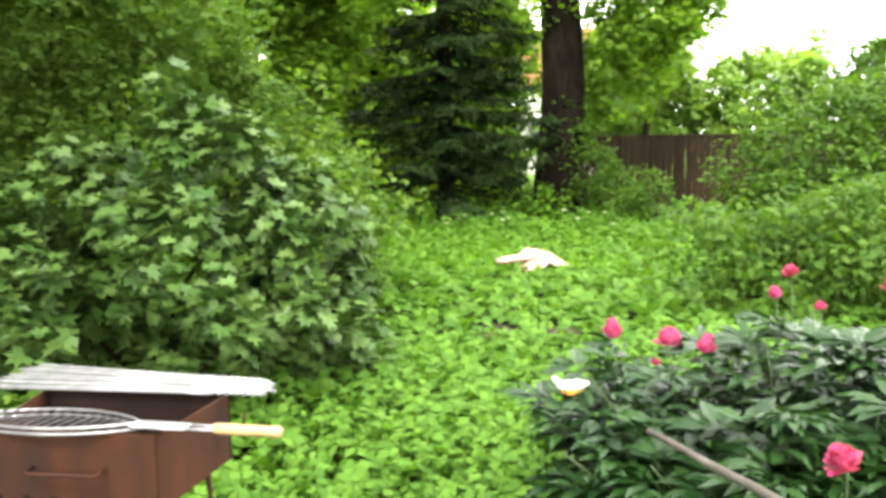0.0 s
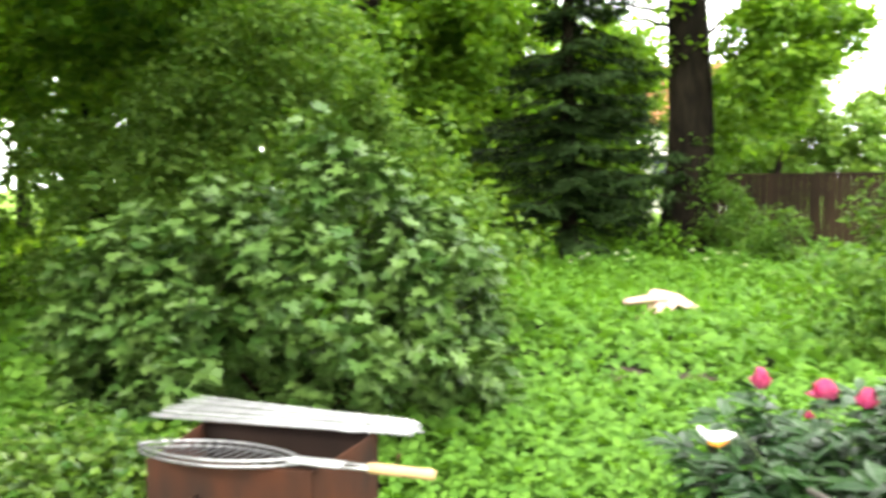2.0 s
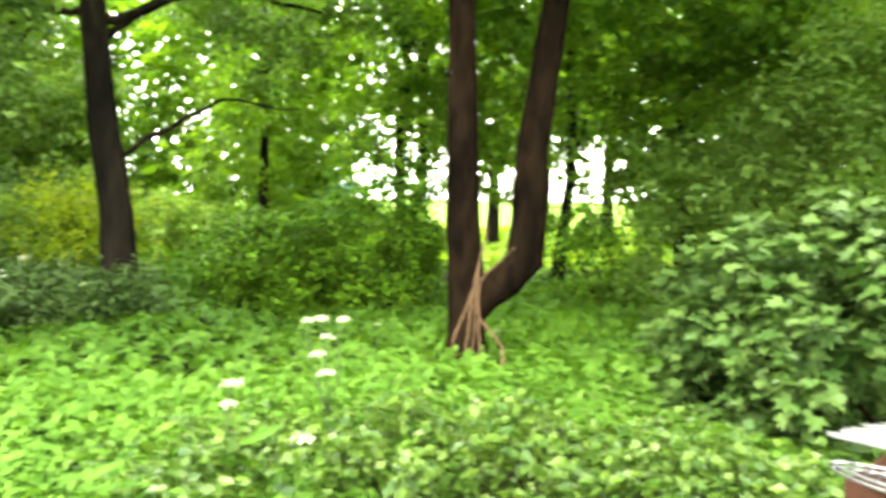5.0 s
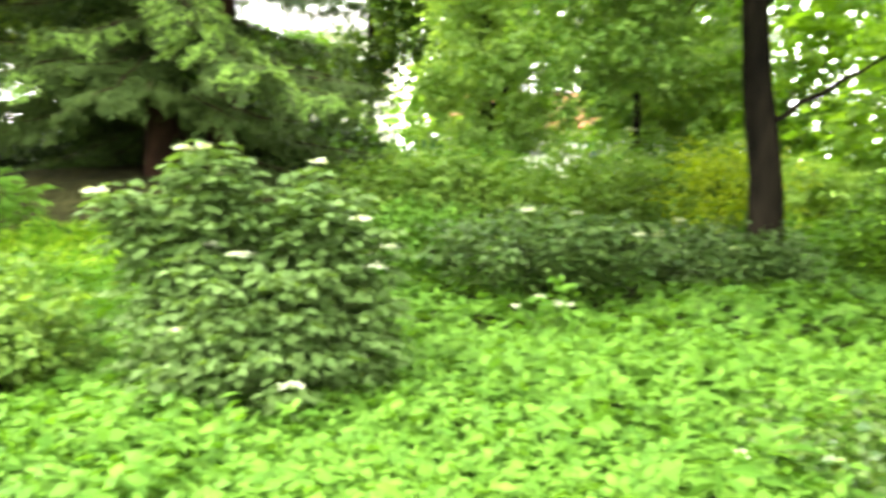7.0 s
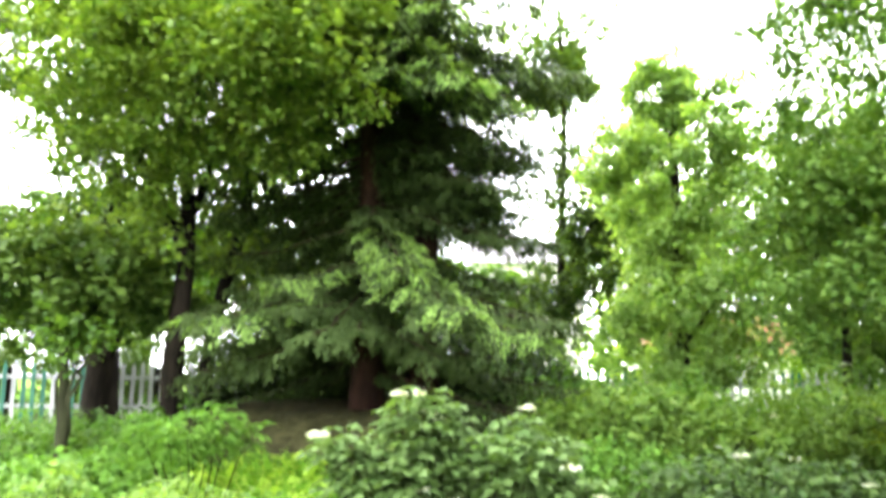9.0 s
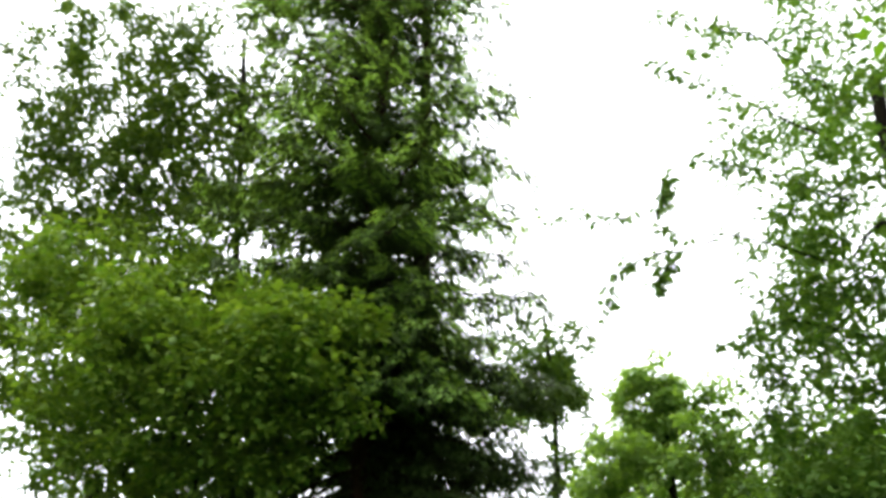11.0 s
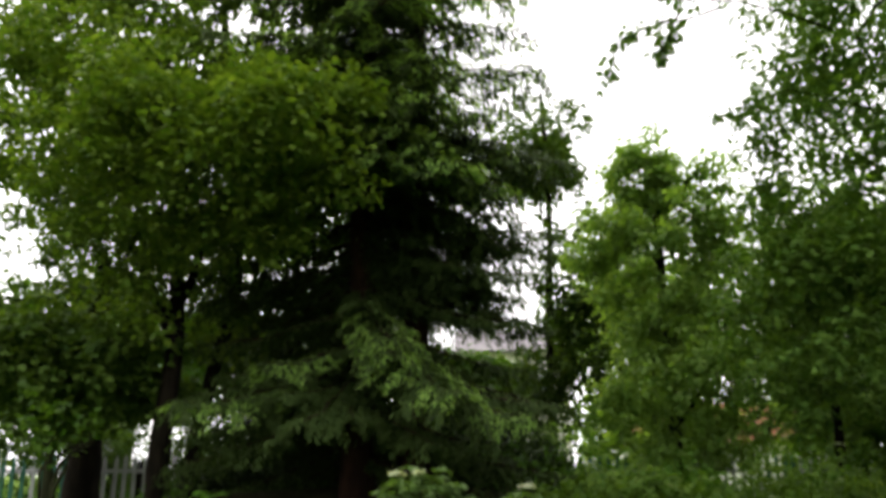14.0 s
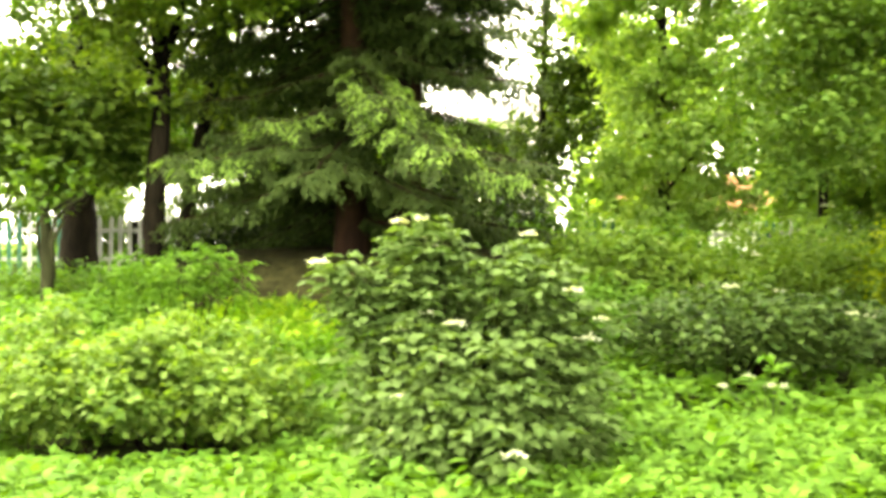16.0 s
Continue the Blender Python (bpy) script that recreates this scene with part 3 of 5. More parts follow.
def scatter(n, radius_lo, radius_hi, yaw_lo, yaw_hi, origin=(-0.25, -0.5)):
    """Places on the ground in a sector; yaw in degrees, to the left from +y."""
    r = np.sqrt(rng.uniform(radius_lo**2, radius_hi**2, n))
    a = np.radians(rng.uniform(yaw_lo, yaw_hi, n))
    return origin[0] - r * np.sin(a), origin[1] + r * np.cos(a)


EARTH_SPOTS = ((0.72, 6.52, 0.19, 0.15), (1.2, 6.42, 0.16, 0.14))
CLEARED = ((-5.6, -3.2, 0.5, 1.0), (-11.6, -2.9, 1.75, 3.0), (0.72, 6.38, 0.22, 0.3), (1.2, 6.28, 0.2, 0.3), (-5.4, 5.6, 0.5, 0.5))
KEEP_OUT = ((-2.75, 3.0, 0.75), (-1.75, 3.2, 0.5), (-0.65, 1.85, 0.34),)


def ground_cover():
    pieces = []
    for n, lo, hi, height, size, shape in ((42500, 1.2, 6.5, 0.27, (0.05, 0.09), TRIPLE_PLAIN), (35000, 6.5, 14.5, 0.25, (0.075, 0.13), TRIPLE_PLAIN), (9000, 14.5, 32.0, 0.22, (0.13, 0.24), TRIPLE_PLAIN)):
        x, y = scatter(n, lo, hi, -44, 136)
        yaw = np.degrees(np.arctan2(-(x + 0.25), y + 0.5))
        keep = np.minimum(yaw + 44, 136 - yaw) > rng.uniform(0, 10, n)
        for ex, ey, rx, ry in CLEARED:
            keep &= ((x - ex) / rx) ** 2 + ((y - ey) / ry) ** 2 > rng.uniform(0.5, 1.1, n)
        for kx, ky, kr in KEEP_OUT:
            keep &= np.hypot(x - kx, y - ky) > kr
        x, y = x[keep], y[keep]
        n = len(x)
        swell = 0.76 + 0.24 * np.sin(x * 1.7 + 0.6 * y) * np.sin(y * 1.3 - 0.4 * x)
        z = land(x, y) + height * swell * np.where(rng.uniform(0, 1, n) < 0.6, rng.uniform(0.7, 1.05, n), rng.uniform(0.2, 0.8, n))
        ahead, up = turn_free(n, 0.46, 0.2)
        pieces.append(blades(shape, np.stack([x, y, z], 1), ahead, up, rng.uniform(size[0], size[1], n) * (1.0 + 0.25 * swell)))
    # thinner cover all round, outside the denser sector
    n = 15000
    r, a = 9 * np.sqrt(rng.uniform(0, 1, n)), rng.uniform(0, 2 * np.pi, n)
    x, y = -0.25 + r * np.cos(a), -0.5 + r * np.sin(a)
    yaw = np.degrees(np.arctan2(-(x + 0.25), y + 0.5))
    keep = ((yaw < -30) | (yaw > 122) | (r < 1.6)) & (np.hypot(x + 0.66, y - 1.86) > 0.34)
    x, y = x[keep], y[keep]
    n = len(x)
    z = land(x, y) + 0.16 * rng.uniform(0.3, 1.0, n)
    ahead, up = turn_free(n, 0.34, 0.12)
    pieces.append(blades(TRIPLE_PLAIN, np.stack([x, y, z], 1), ahead, up, rng.uniform(0.09, 0.15, n)))
    return join(pieces)


cover_stuff = new("ground_cover", mesh_from("ground_cover", *ground_cover(), LEAF_GOUT))
tagged(cover_stuff, "dense bright green goutweed leaves covering the garden ground", "ground cover", kind="stuff")


def grass_patch():
    pieces = []
    for cx, cy, rx, ry, n, hi in ((1.4, 11.8, 4.0, 3.0, 5000, 0.28), (-9.0, -3.3, 1.05, 1.3, 4200, 0.36), (-6.5, 8.0, 2.5, 2.5, 3500, 0.25), (-12.6, 7.2, 2.0, 1.8, 3000, 0.35), 
                                  (0.5, 17.5, 4.0, 2.0, 3000, 0.3)):
        a, r = rng.uniform(0, 2 * np.pi, n), np.sqrt(rng.uniform(0, 1, n))
        x, y = cx + rx * r * np.cos(a), cy + ry * r * np.sin(a)
        lean = rng.normal(0, 0.35, (n, 2))
        ahead = np.stack([lean[:, 0], lean[:, 1], np.ones(n)], 1)
        b = rng.uniform(0, 2 * np.pi, n)
        up = np.stack([np.cos(b), np.sin(b), 0 * b], 1)
        pieces.append(blades(BLADE, np.stack([x, y, land(x, y)], 1), ahead, up, rng.uniform(0.6, 1.2, n) * hi))
    return join(pieces)


tagged(new("grass", mesh_from("grass", *grass_patch(), GRASS)), "long bright green grass blades in loose patches", "grass", kind="stuff")


# bright blades stand in for sunlight, far off and in front of the spruce
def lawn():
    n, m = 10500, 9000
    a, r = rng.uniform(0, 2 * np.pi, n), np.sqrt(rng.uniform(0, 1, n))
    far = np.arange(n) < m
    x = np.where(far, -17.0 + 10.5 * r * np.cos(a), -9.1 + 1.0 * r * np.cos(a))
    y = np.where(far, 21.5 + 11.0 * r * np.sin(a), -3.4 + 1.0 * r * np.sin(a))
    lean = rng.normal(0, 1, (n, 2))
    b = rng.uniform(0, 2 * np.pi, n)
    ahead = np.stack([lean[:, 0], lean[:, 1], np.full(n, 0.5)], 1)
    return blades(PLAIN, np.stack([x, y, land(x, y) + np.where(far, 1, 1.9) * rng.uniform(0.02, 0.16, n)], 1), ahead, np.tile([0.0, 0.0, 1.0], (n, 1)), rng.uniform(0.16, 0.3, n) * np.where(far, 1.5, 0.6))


tagged(new("lawn_grass", mesh_from("lawn_grass", *lawn(), LAWN_SUNLIT)), "yellow-green open lawn among the trees, sunlight put into its pale colour", "lawn", kind="stuff")

# bare earth
for k, (ex, ey, rx, ry) in enumerate(EARTH_SPOTS):
    rings, spokes = 7, 40
    v = [(0, 0, 0.05)]
    for i in range(1, rings + 1):
        for j in range(spokes):
            a, q = 2 * math.pi * j / spokes, i / rings
            e = 1 + 0.2 * math.sin(3 * a + 1) + 0.1 * math.sin(7 * a)
            v.append((rx * q * e * math.cos(a), ry * q * e * math.sin(a), 0.06 * (1 - q**2) + rng.normal(0, 0.008) - (0.03 if i == rings else 0)))
    f = [(0, 1 + j, 1 + (j + 1) % spokes) for j in range(spokes)]
    for i in range(rings - 1):
        for j in range(spokes):
            p, q = 1 + i * spokes + j, 1 + i * spokes + (j + 1) % spokes
            f += [(p, p + spokes, q + spokes), (p, q + spokes, q)]
    spot = new("earth_patch", mesh_from("earth_patch", v, f, EARTH, False))
    spot.location = at(ex, ey, 0.0)
    tagged(spot, "low patch of bare brown earth among the weeds", "soil", kind="structure")


def earth_bank():
    """Bare needle litter over the bank, its outline ragged, its rim sunk into the ground."""
    n, m = 60, 90
    u, w = np.meshgrid(np.linspace(-1, 1, n), np.linspace(-1, 1, m))
    x, y = -11.75 + 2.2 * u, -2.8 + 3.6 * w
    rim = 1 - np.sqrt(u**2 + w**2) + 0.13 * np.sin(5 * u + 3 * w) * np.cos(6 * w - 2 * u)
    z = land(x, y) + 0.08 * smooth(0.0, 0.25, rim) - 0.25 * smooth(0.05, -0.1, rim) + rng.normal(0, 0.008, x.shape)
    v = np.stack([x, y, z], -1).reshape(-1, 3)
    i = (np.arange(m - 1)[:, None] * n + np.arange(n - 1)).ravel()
    return v, np.stack([i, i + 1, i + n + 1, i + n], 1)


tagged(new("earth_bank", mesh_from("earth_bank", *earth_bank(), LITTER, False)), "bare brown bank of needle litter under the spruce", "soil", kind="structure")

# ---- the brazier with its skewers and grill basket ----
BRAZIER = pose(-0.66, 1.86, 0.0, 0, 0, -8.5)
WB = 0.49
W, D, H, TOP, SHEET = 0.41, 0.33, 0.17, 0.9, 0.004


def brazier():
    b = empty("brazier", (0, 0, 0), "rusty sheet-metal charcoal brazier on thin legs, standing in weeds", "brazier")
    b.matrix_world = BRAZIER
    mid = TOP - H / 2
    slant = math.atan2(WB - W, 2 * D)
    for name, size, place, turn in (("front_panel", (W, SHEET, H), (0, -D / 2, mid), 0), ("back_panel", (WB, SHEET, H), (0, D / 2, mid), 0),
                                    ("side_panel", (SHEET, D - 0.009, H), (-(W + WB) / 4 + 0.002, 0, mid), slant), ("side_panel", (SHEET, D - 0.009, H), ((W + WB) / 4 - 0.002, 0, mid), -slant)):
        bm = bmesh.new()
        box(bm, size, place, None, 0.0012)
        bmesh.ops.rotate(bm, verts=bm.verts, cent=place, matrix=Matrix.Rotation(turn, 3, "Z"))
        part(name, bm, SOOT if name == "back_panel" else RUST, b)
    bm = bmesh.new()
    box(bm, (W - 0.012, D - 0.012, SHEET), (0, 0, TOP - H + 0.004))
    part("bottom_panel", bm, SOOT, b, "sooty bottom sheet")
    # folded rims along the long edges
    for y in (-D / 2 + 0.008, D / 2 - 0.008):
        bm = bmesh.new()
        box(bm, (W if y < 0 else WB, 0.02, 0.003), (0, y, TOP + 0.002), None, 0.001)
        part("rim", bm, RUST, b)
    # draught holes, as dark discs a little proud of the front sheet
    for k in range(6):
        bm = bmesh.new()
        bmesh.ops.create_cone(bm, cap_ends=True, segments=12, radius1=0.008, radius2=0.008, depth=0.002)
        bmesh.ops.rotate(bm, verts=bm.verts, matrix=Matrix.Rotation(radians(90), 3, "X"))
        bmesh.ops.translate(bm, verts=bm.verts, vec=(-0.16 + 0.064 * k, -D / 2 - 0.003, TOP - H + 0.025))
        part("draught_hole", bm, SOOT, b, "dark round draught hole")
    array_part("handle", tube([(-0.075, -D / 2, TOP - 0.072), (-0.077, -D / 2 - 0.03, TOP - 0.074), (-0.07, -D / 2 - 0.036, TOP - 0.076), (0.08, -D / 2 - 0.036, TOP - 0.078),
                               (0.088, -D / 2 - 0.03, TOP - 0.076), (0.088, -D / 2, TOP - 0.072)], 0.0045, 8), RUST, b, "bent rusty wire handle", False)
    for sx in (-1, 1):
        for sy in (-1, 1):
            array_part("leg", tube([(sx * (W / 2 - 0.02), sy * (D / 2 - 0.02), TOP - H), (sx * (W / 2 + 0.02), sy * (D / 2 + 0.02), -0.05)], 0.006, 6), RUST, b, flat=False)
    bm = bmesh.new()
    for k in range(60):
        s = rng.uniform(0.012, 0.028)
        g = bmesh.ops.create_icosphere(bm, subdivisions=1, radius=s)["verts"]
        bmesh.ops.translate(bm, verts=g, vec=(rng.uniform(-0.17, 0.17), rng.uniform(-0.12, 0.12), TOP - H + 0.008 + s * 0.7))
    tagged(part("ash", bm, SOOT, b, "grey charcoal ash"), kind="stuff")
    return b


brazier()


def skewer_mesh():
    """A flat steel skewer: pointed blade, twisted neck and a ring at the end; along +x."""
    bm = bmesh.new()
    prof = [(0, 0.0005), (0.02, 0.006), (0.46, 0.006), (0.5, 0.004), (0.53, 0.004)]
    rows = []
    for k, (x, w) in enumerate(prof):
        tw = radians(70) if k == 3 else 0
        c, s = math.cos(tw), math.sin(tw)
        rows.append([bm.verts.new((x, y * c - z * s, y * s + z * c)) for y, z in ((-w, -0.001), (w, -0.001), (w, 0.001), (-w, 0.001))])
    for a, b in zip(rows, rows[1:]):
        for j in range(4):
            bm.faces.new((a[j], a[(j + 1) % 4], b[(j + 1) % 4], b[j]))
    bm.faces.new(rows[0])
    bm.faces.new(rows[-1][::-1])
    v, f = tube([(0.53 + 0.11 * i / 23 + 0.0, 0.0025 * math.sin(i * 1.6), 0.002 * math.cos(i * 1.6)) for i in range(24)], 0.0032, 5)
    vs = [bm.verts.new(p) for p in v]
    for face in f:
        bm.faces.new([vs[i] for i in face])
    me = bpy.data.meshes.new("skewer")
    bm.to_mesh(me)
    bm.free()
    me.materials.append(STEEL)
    return me


SKEWER = skewer_mesh()
for k in range(10):
    s, q = new("skewer", SKEWER), k / 9
    tip = Vector((-1.045 + 0.115 * q + rng.uniform(-0.012, 0.012), 2.07 + 0.05 * q, TOP + 0.0065 + 0.042 * q + rng.uniform(0, 0.004)))
    end = Vector((-0.28 - 0.03 * q + rng.uniform(-0.025, 0.02), 1.95 + 0.085 * q + rng.uniform(-0.01, 0.01), TOP + 0.0065 + 0.012 * q))
    d = end - tip
    s.matrix_world = Matrix.LocRotScale(tip, d.to_track_quat("X", "Z"), (d.length / 0.64,) * 3)
    tagged(s, "flat stainless steel skewer lying across the brazier", "skewer", "skewers on the brazier")


def grill_basket():
    g = empty("grill_basket", (0, 0, 0), "hinged wire grill basket with pale wooden handle on the brazier", "grill basket")
    g.matrix_world = BRAZIER @ pose(-0.05, -0.125, TOP + 0.009, 0, 0, -5)
    for z, name in ((0.0, "lower_frame"), (0.013, "upper_frame")):
        ring = [(0.215 * math.cos(a), 0.066 * math.sin(a) * abs(math.sin(a)) ** 0.6, z + 0.004 * math.cos(a)) for a in np.linspace(0, 2 * math.pi, 48)]
        array_part(name, tube(ring, 0.0034, 6), WIRE, g, flat=False)
        for x in np.linspace(-0.18, 0.18, 15):
            h = 0.065 * max(0, 1 - (x / 0.217) ** 2) ** 0.8
            array_part("bar", tube([(x - 0.01, -h, z), (x, 0, z + 0.002), (x + 0.01, h, z)], 0.0015, 5), WIRE_DARK, g, flat=False)
    bm = bmesh.new()
    box(bm, (0.13, 0.042, 0.005), (0.262, 0, 0.012), None, 0.002)
    part("neck_plate", bm, STEEL, g, "flat bright steel neck")
    for y in (-0.014, 0.014):
        array_part("neck_rod", tube([(0.33, y, 0.012), (0.37, y * 0.8, 0.012), (0.42, y * 0.4, 0.012)], 0.0035, 6), STEEL, g, flat=False)
    prof = [(0.385, 0.009), (0.392, 0.0118), (0.44, 0.0126), (0.50, 0.0118), (0.535, 0.0126), (0.54, 0.0095)]
    array_part("handle", tube([(x, 0, 0.012) for x, r in prof], [r for x, r in prof], 14), PINE, g, "turned pale pine handle", False)
    array_part("catch", tube([(0.455, 0, 0.026), (0.458, 0, 0.045), (0.462, 0.004, 0.05)], 0.003, 5), RUST, g, "small rusty wire catch", False)


grill_basket()

# ---- peony bush, its flowers, rail and the stake with the cap ----
def peony_bush():
    p = empty("peony_bush", at(1.45, 2.55), "dark green peony bush with bright pink flowers", "flowering plant")
    pieces, tips = [], []
    for k in range(190):
        a, r = rng.uniform(0, 2 * np.pi), math.sqrt(rng.uniform(0, 1))
        end = np.array([0.98 * r * math.cos(a), 0.95 * r * math.sin(a), 0.9 * (1 - 0.36 * r**2) * rng.uniform(0.7, 1.05)])
        foot = np.array([end[0] * 0.45, end[1] * 0.45, -0.05])
        if k % 4 == 0:
            array_part("stem", tube(bow(foot, end, 0.05, 6), np.linspace(0.006, 0.003, 6), 5), STEM, p, flat=False)
        tips.append(end)
        for j in range(5):
            q = foot + (end - foot) * rng.uniform(0.55, 1.0)
            h = rng.uniform(0, 2 * np.pi)
            base = q + 0.06 * np.array([math.cos(h), math.sin(h), 0.2])
            n = 7
            fan = h + np.linspace(-1.25, 1.25, n) + rng.normal(0, 0.1, n)
            ah = np.stack([np.cos(fan), np.sin(fan), rng.normal(0.12, 0.2, n)], 1)
            up = np.tile([-0.3 * math.cos(h), -0.3 * math.sin(h), 1.0], (n, 1)) + rng.normal(0, 0.12, (n, 3))
            pieces.append(blades(LANCE, np.tile(base, (n, 1)) + 0.02 * ah, ah, up, rng.uniform(0.09, 0.145, n)))
    array_part("leaves", join(pieces), LEAF_PEONY, p, "glossy lance-shaped leaves")
    return p


LANCE = (np.array([(0, 0, 0), (-0.17, 0.3, 0.05), (0, 0.35, 0), (0.17, 0.3, 0.05), (-0.16, 0.62, 0.03), (0, 0.66, -0.03), (0.16, 0.62, 0.03), (0, 1, -0.14)]),
         np.array([(0, 2, 1), (0, 3, 2), (1, 2, 5), (1, 5, 4), (2, 3, 6), (2, 6, 5), (4, 5, 7), (5, 6, 7)]))


def flower_geometry(radius, tall):
    """A full double peony: petals in shells, the outer ones open."""
    pieces = []
    for shell, (n, r, lift) in enumerate(((11, 1.0, 0.25), (14, 0.8, 0.7), (16, 0.55, 1.1), (12, 0.3, 1.5))):
        a = np.linspace(0, 2 * np.pi, n, endpoint=False) + rng.normal(0, 0.15, n)
        place = np.stack([0.35 * r * np.cos(a), 0.35 * r * np.sin(a), np.full(n, 0.1 + 0.12 * shell) * tall], 1) * radius
        ah = np.stack([np.cos(a), np.sin(a), np.full(n, lift * tall + 1.6 * max(0, tall - 1.0)) + rng.normal(0, 0.2, n)], 1)
        up = np.stack([-np.cos(a) * 0.8, -np.sin(a) * 0.8, np.full(n, 0.7)], 1) + rng.normal(0, 0.2, (n, 3))
        pieces.append(blades(PETAL, place, ah, up, radius * rng.uniform(0.75, 1.0, n)))
    return join(pieces)


PETAL = (np.array([(0, 0, 0), (-0.38, 0.45, 0.12), (0, 0.5, 0), (0.38, 0.45, 0.12), (-0.3, 0.9, 0.22), (0, 1.0, 0.1), (0.3, 0.9, 0.22)]),
         np.array([(0, 2, 1), (0, 3, 2), (1, 2, 5), (1, 5, 4), (2, 3, 6), (2, 6, 5)]))

bush = peony_bush()
base = Vector(at(1.45, 2.55))
for fx, fy, fz, fr, tall in ((0.82, 3.02, 0.77, 0.048, 1.7), (0.97, 2.82, 0.785, 0.048, 1.3), (1.07, 2.75, 0.775, 0.044, 1.6), (1.54, 3.25, 0.87, 0.034, 1.5), (1.62, 3.3, 0.96, 0.032, 1.1),
                             (2.05, 3.3, 0.88, 0.042, 1.4), (1.068, 1.75, 0.75, 0.043, 1.2), (1.7, 3.2, 0.83, 0.025, 1.3), (0.95, 2.9, 0.7, 0.018, 1.4)):
    c = Vector((fx, fy, fz)) - base
    stem = array_part("flower_stem", tube(bow((c.x * 0.8, c.y * 0.8, 0.1), (c.x, c.y, c.z), 0.03, 6), np.linspace(0.004, 0.0025, 6), 6), STEM, bush, flat=False)
    v, f = flower_geometry(fr * 1.05, tall)
    tilt = np.array(Euler((rng.uniform(-0.4, 0.4), rng.uniform(-0.4, 0.4), 0)).to_matrix())
    array_part("flower", (v @ tilt.T + np.array(c), f), PETAL_PINK, bush, "bright pink double peony flower")

rail = new("wooden_rail", mesh_from("wooden_rail", *tube(bow((0.7, 2.1, 0.735), (0.93, 1.5, 0.715), 0.002, 9, 0.0012), np.linspace(0.009, 0.013, 9), 9, 0.05), STICK, False))
tagged(rail, "weathered wooden rail propping up the peony bush", "rail")
stake = empty("stake", at(0.6, 2.8), "dark wooden stake with a torn white and orange plastic cap", "stake")
array_part("post", tube([(0.03, 0, -0.1), (0.02, 0, 0.3), (0.0, 0, 0.64)], [0.008, 0.007, 0.007], 8, 0.05), BARK_DARK, stake, flat=False)
v, f = tube([(-0.045, 0, 0.70), (-0.02, 0, 0.672), (0.01, 0, 0.665), (0.045, 0, 0.668), (0.085, 0, 0.672)], [0.007, 0.017, 0.022, 0.018, 0.007], 12, 0.14)
array_part("cap", (v, f), PLASTIC_WHITE, stake, "torn white plastic cap", False)
v, f = tube([(-0.012, 0, 0.652), (0.02, 0, 0.646), (0.055, 0, 0.658)], [0.012, 0.019, 0.01], 12, 0.1)
array_part("cap_edge", (v, f), PLASTIC_ORANGE, stake, "orange lower edge of the cap", False)

# ---- the pale cloth thrown on the weeds ----
def cloth():
    n, m = 46, 30
    v = []
    for j in range(m):
        for i in range(n):
            u, w = i / (n - 1) * 2 - 1, j / (m - 1) * 2 - 1
            ridge = 0.2 * math.exp(-((u + 0.05 + 0.25 * w) ** 2) / 0.5) * (1 - 0.55 * w * w)
            arm = 0.10 * math.exp(-((w - 0.55) ** 2) / 0.06) * (u < 0.1)
            fold = 0.03 * math.sin(7 * u + 3 * w) * math.cos(4 * w - 2 * u) + 0.007 * math.sin(15 * u - 6 * w)
            edge = 1 + 0.12 * math.sin(4 * w + 1)
            v.append((0.06 + 0.4 * u * edge * (1 - 0.25 * max(0, -w)), 0.26 * w + 0.06 * u, 0.13 + 0.72 * (ridge + arm) + fold - 0.08 * abs(u) ** 3))
    f = [(j * n + i, j * n + i + 1, (j + 1) * n + i + 1, (j + 1) * n + i) for j in range(m - 1) for i in range(n - 1)]
    sleeve, sf = tube([(0.02, -0.04, 0.27), (-0.12, -0.07, 0.27), (-0.27, -0.1, 0.255), (-0.4, -0.12, 0.225), (-0.47, -0.12, 0.2)], [0.09, 0.085, 0.075, 0.07, 0.05], 14, 0.12)
    sleeve[:, 2] = 0.23 + (sleeve[:, 2] - 0.23) * 0.55
    ob = new("cloth", mesh_from("cloth", *join(((np.array(v), np.array(f)), (sleeve, sf))), CLOTH, False))
    ob.location = at(1.42, 9.25, -0.02)
    s = ob.modifiers.new("thickness", "SOLIDIFY")
    s.thickness = 0.012
    tagged(ob, "crumpled pale pink cloth thrown over the weeds", "cloth")


cloth()

# ---- currant bush and the taller shrub behind it ----
shrub("currant_bush", "large currant bush with lobed grey-green leaves", -1.35, 5.15,
      ((0.05, -0.1, 0.8, 1.1, 1.0, 0.95, 125), (-0.75, -0.35, 0.6, 0.75, 0.75, 0.7, 48), (-1.25, 0.0, 0.55, 0.6, 0.7, 0.6, 42), (0.7, 0.1, 0.6, 0.6, 0.8, 0.7, 46)),
      LEAF_CURRANT, (0.08, 0.135), 38, 0.19, 12, shape=LOBED, flat=0.36, droop=0.3)
shrub("tall_shrub", "tall shrub with small pale green leaves", -2.3, 7.3,
      ((0.2, 0, 1.6, 1.35, 1.0, 1.25, 150), (-1.4, 0.3, 1.4, 1.2, 0.9, 1.1, 110), (1.4, 0.2, 0.9, 0.9, 0.9, 0.95, 80), (-0.1, -0.3, 2.7, 0.75, 0.6, 0.75, 46), (0.5, -0.3, 2.6, 0.7, 0.6, 0.65, 34)), LEAF_TALL, (0.06, 0.1), 66, 0.27, 10, flat=0.6, shape=PLAIN)

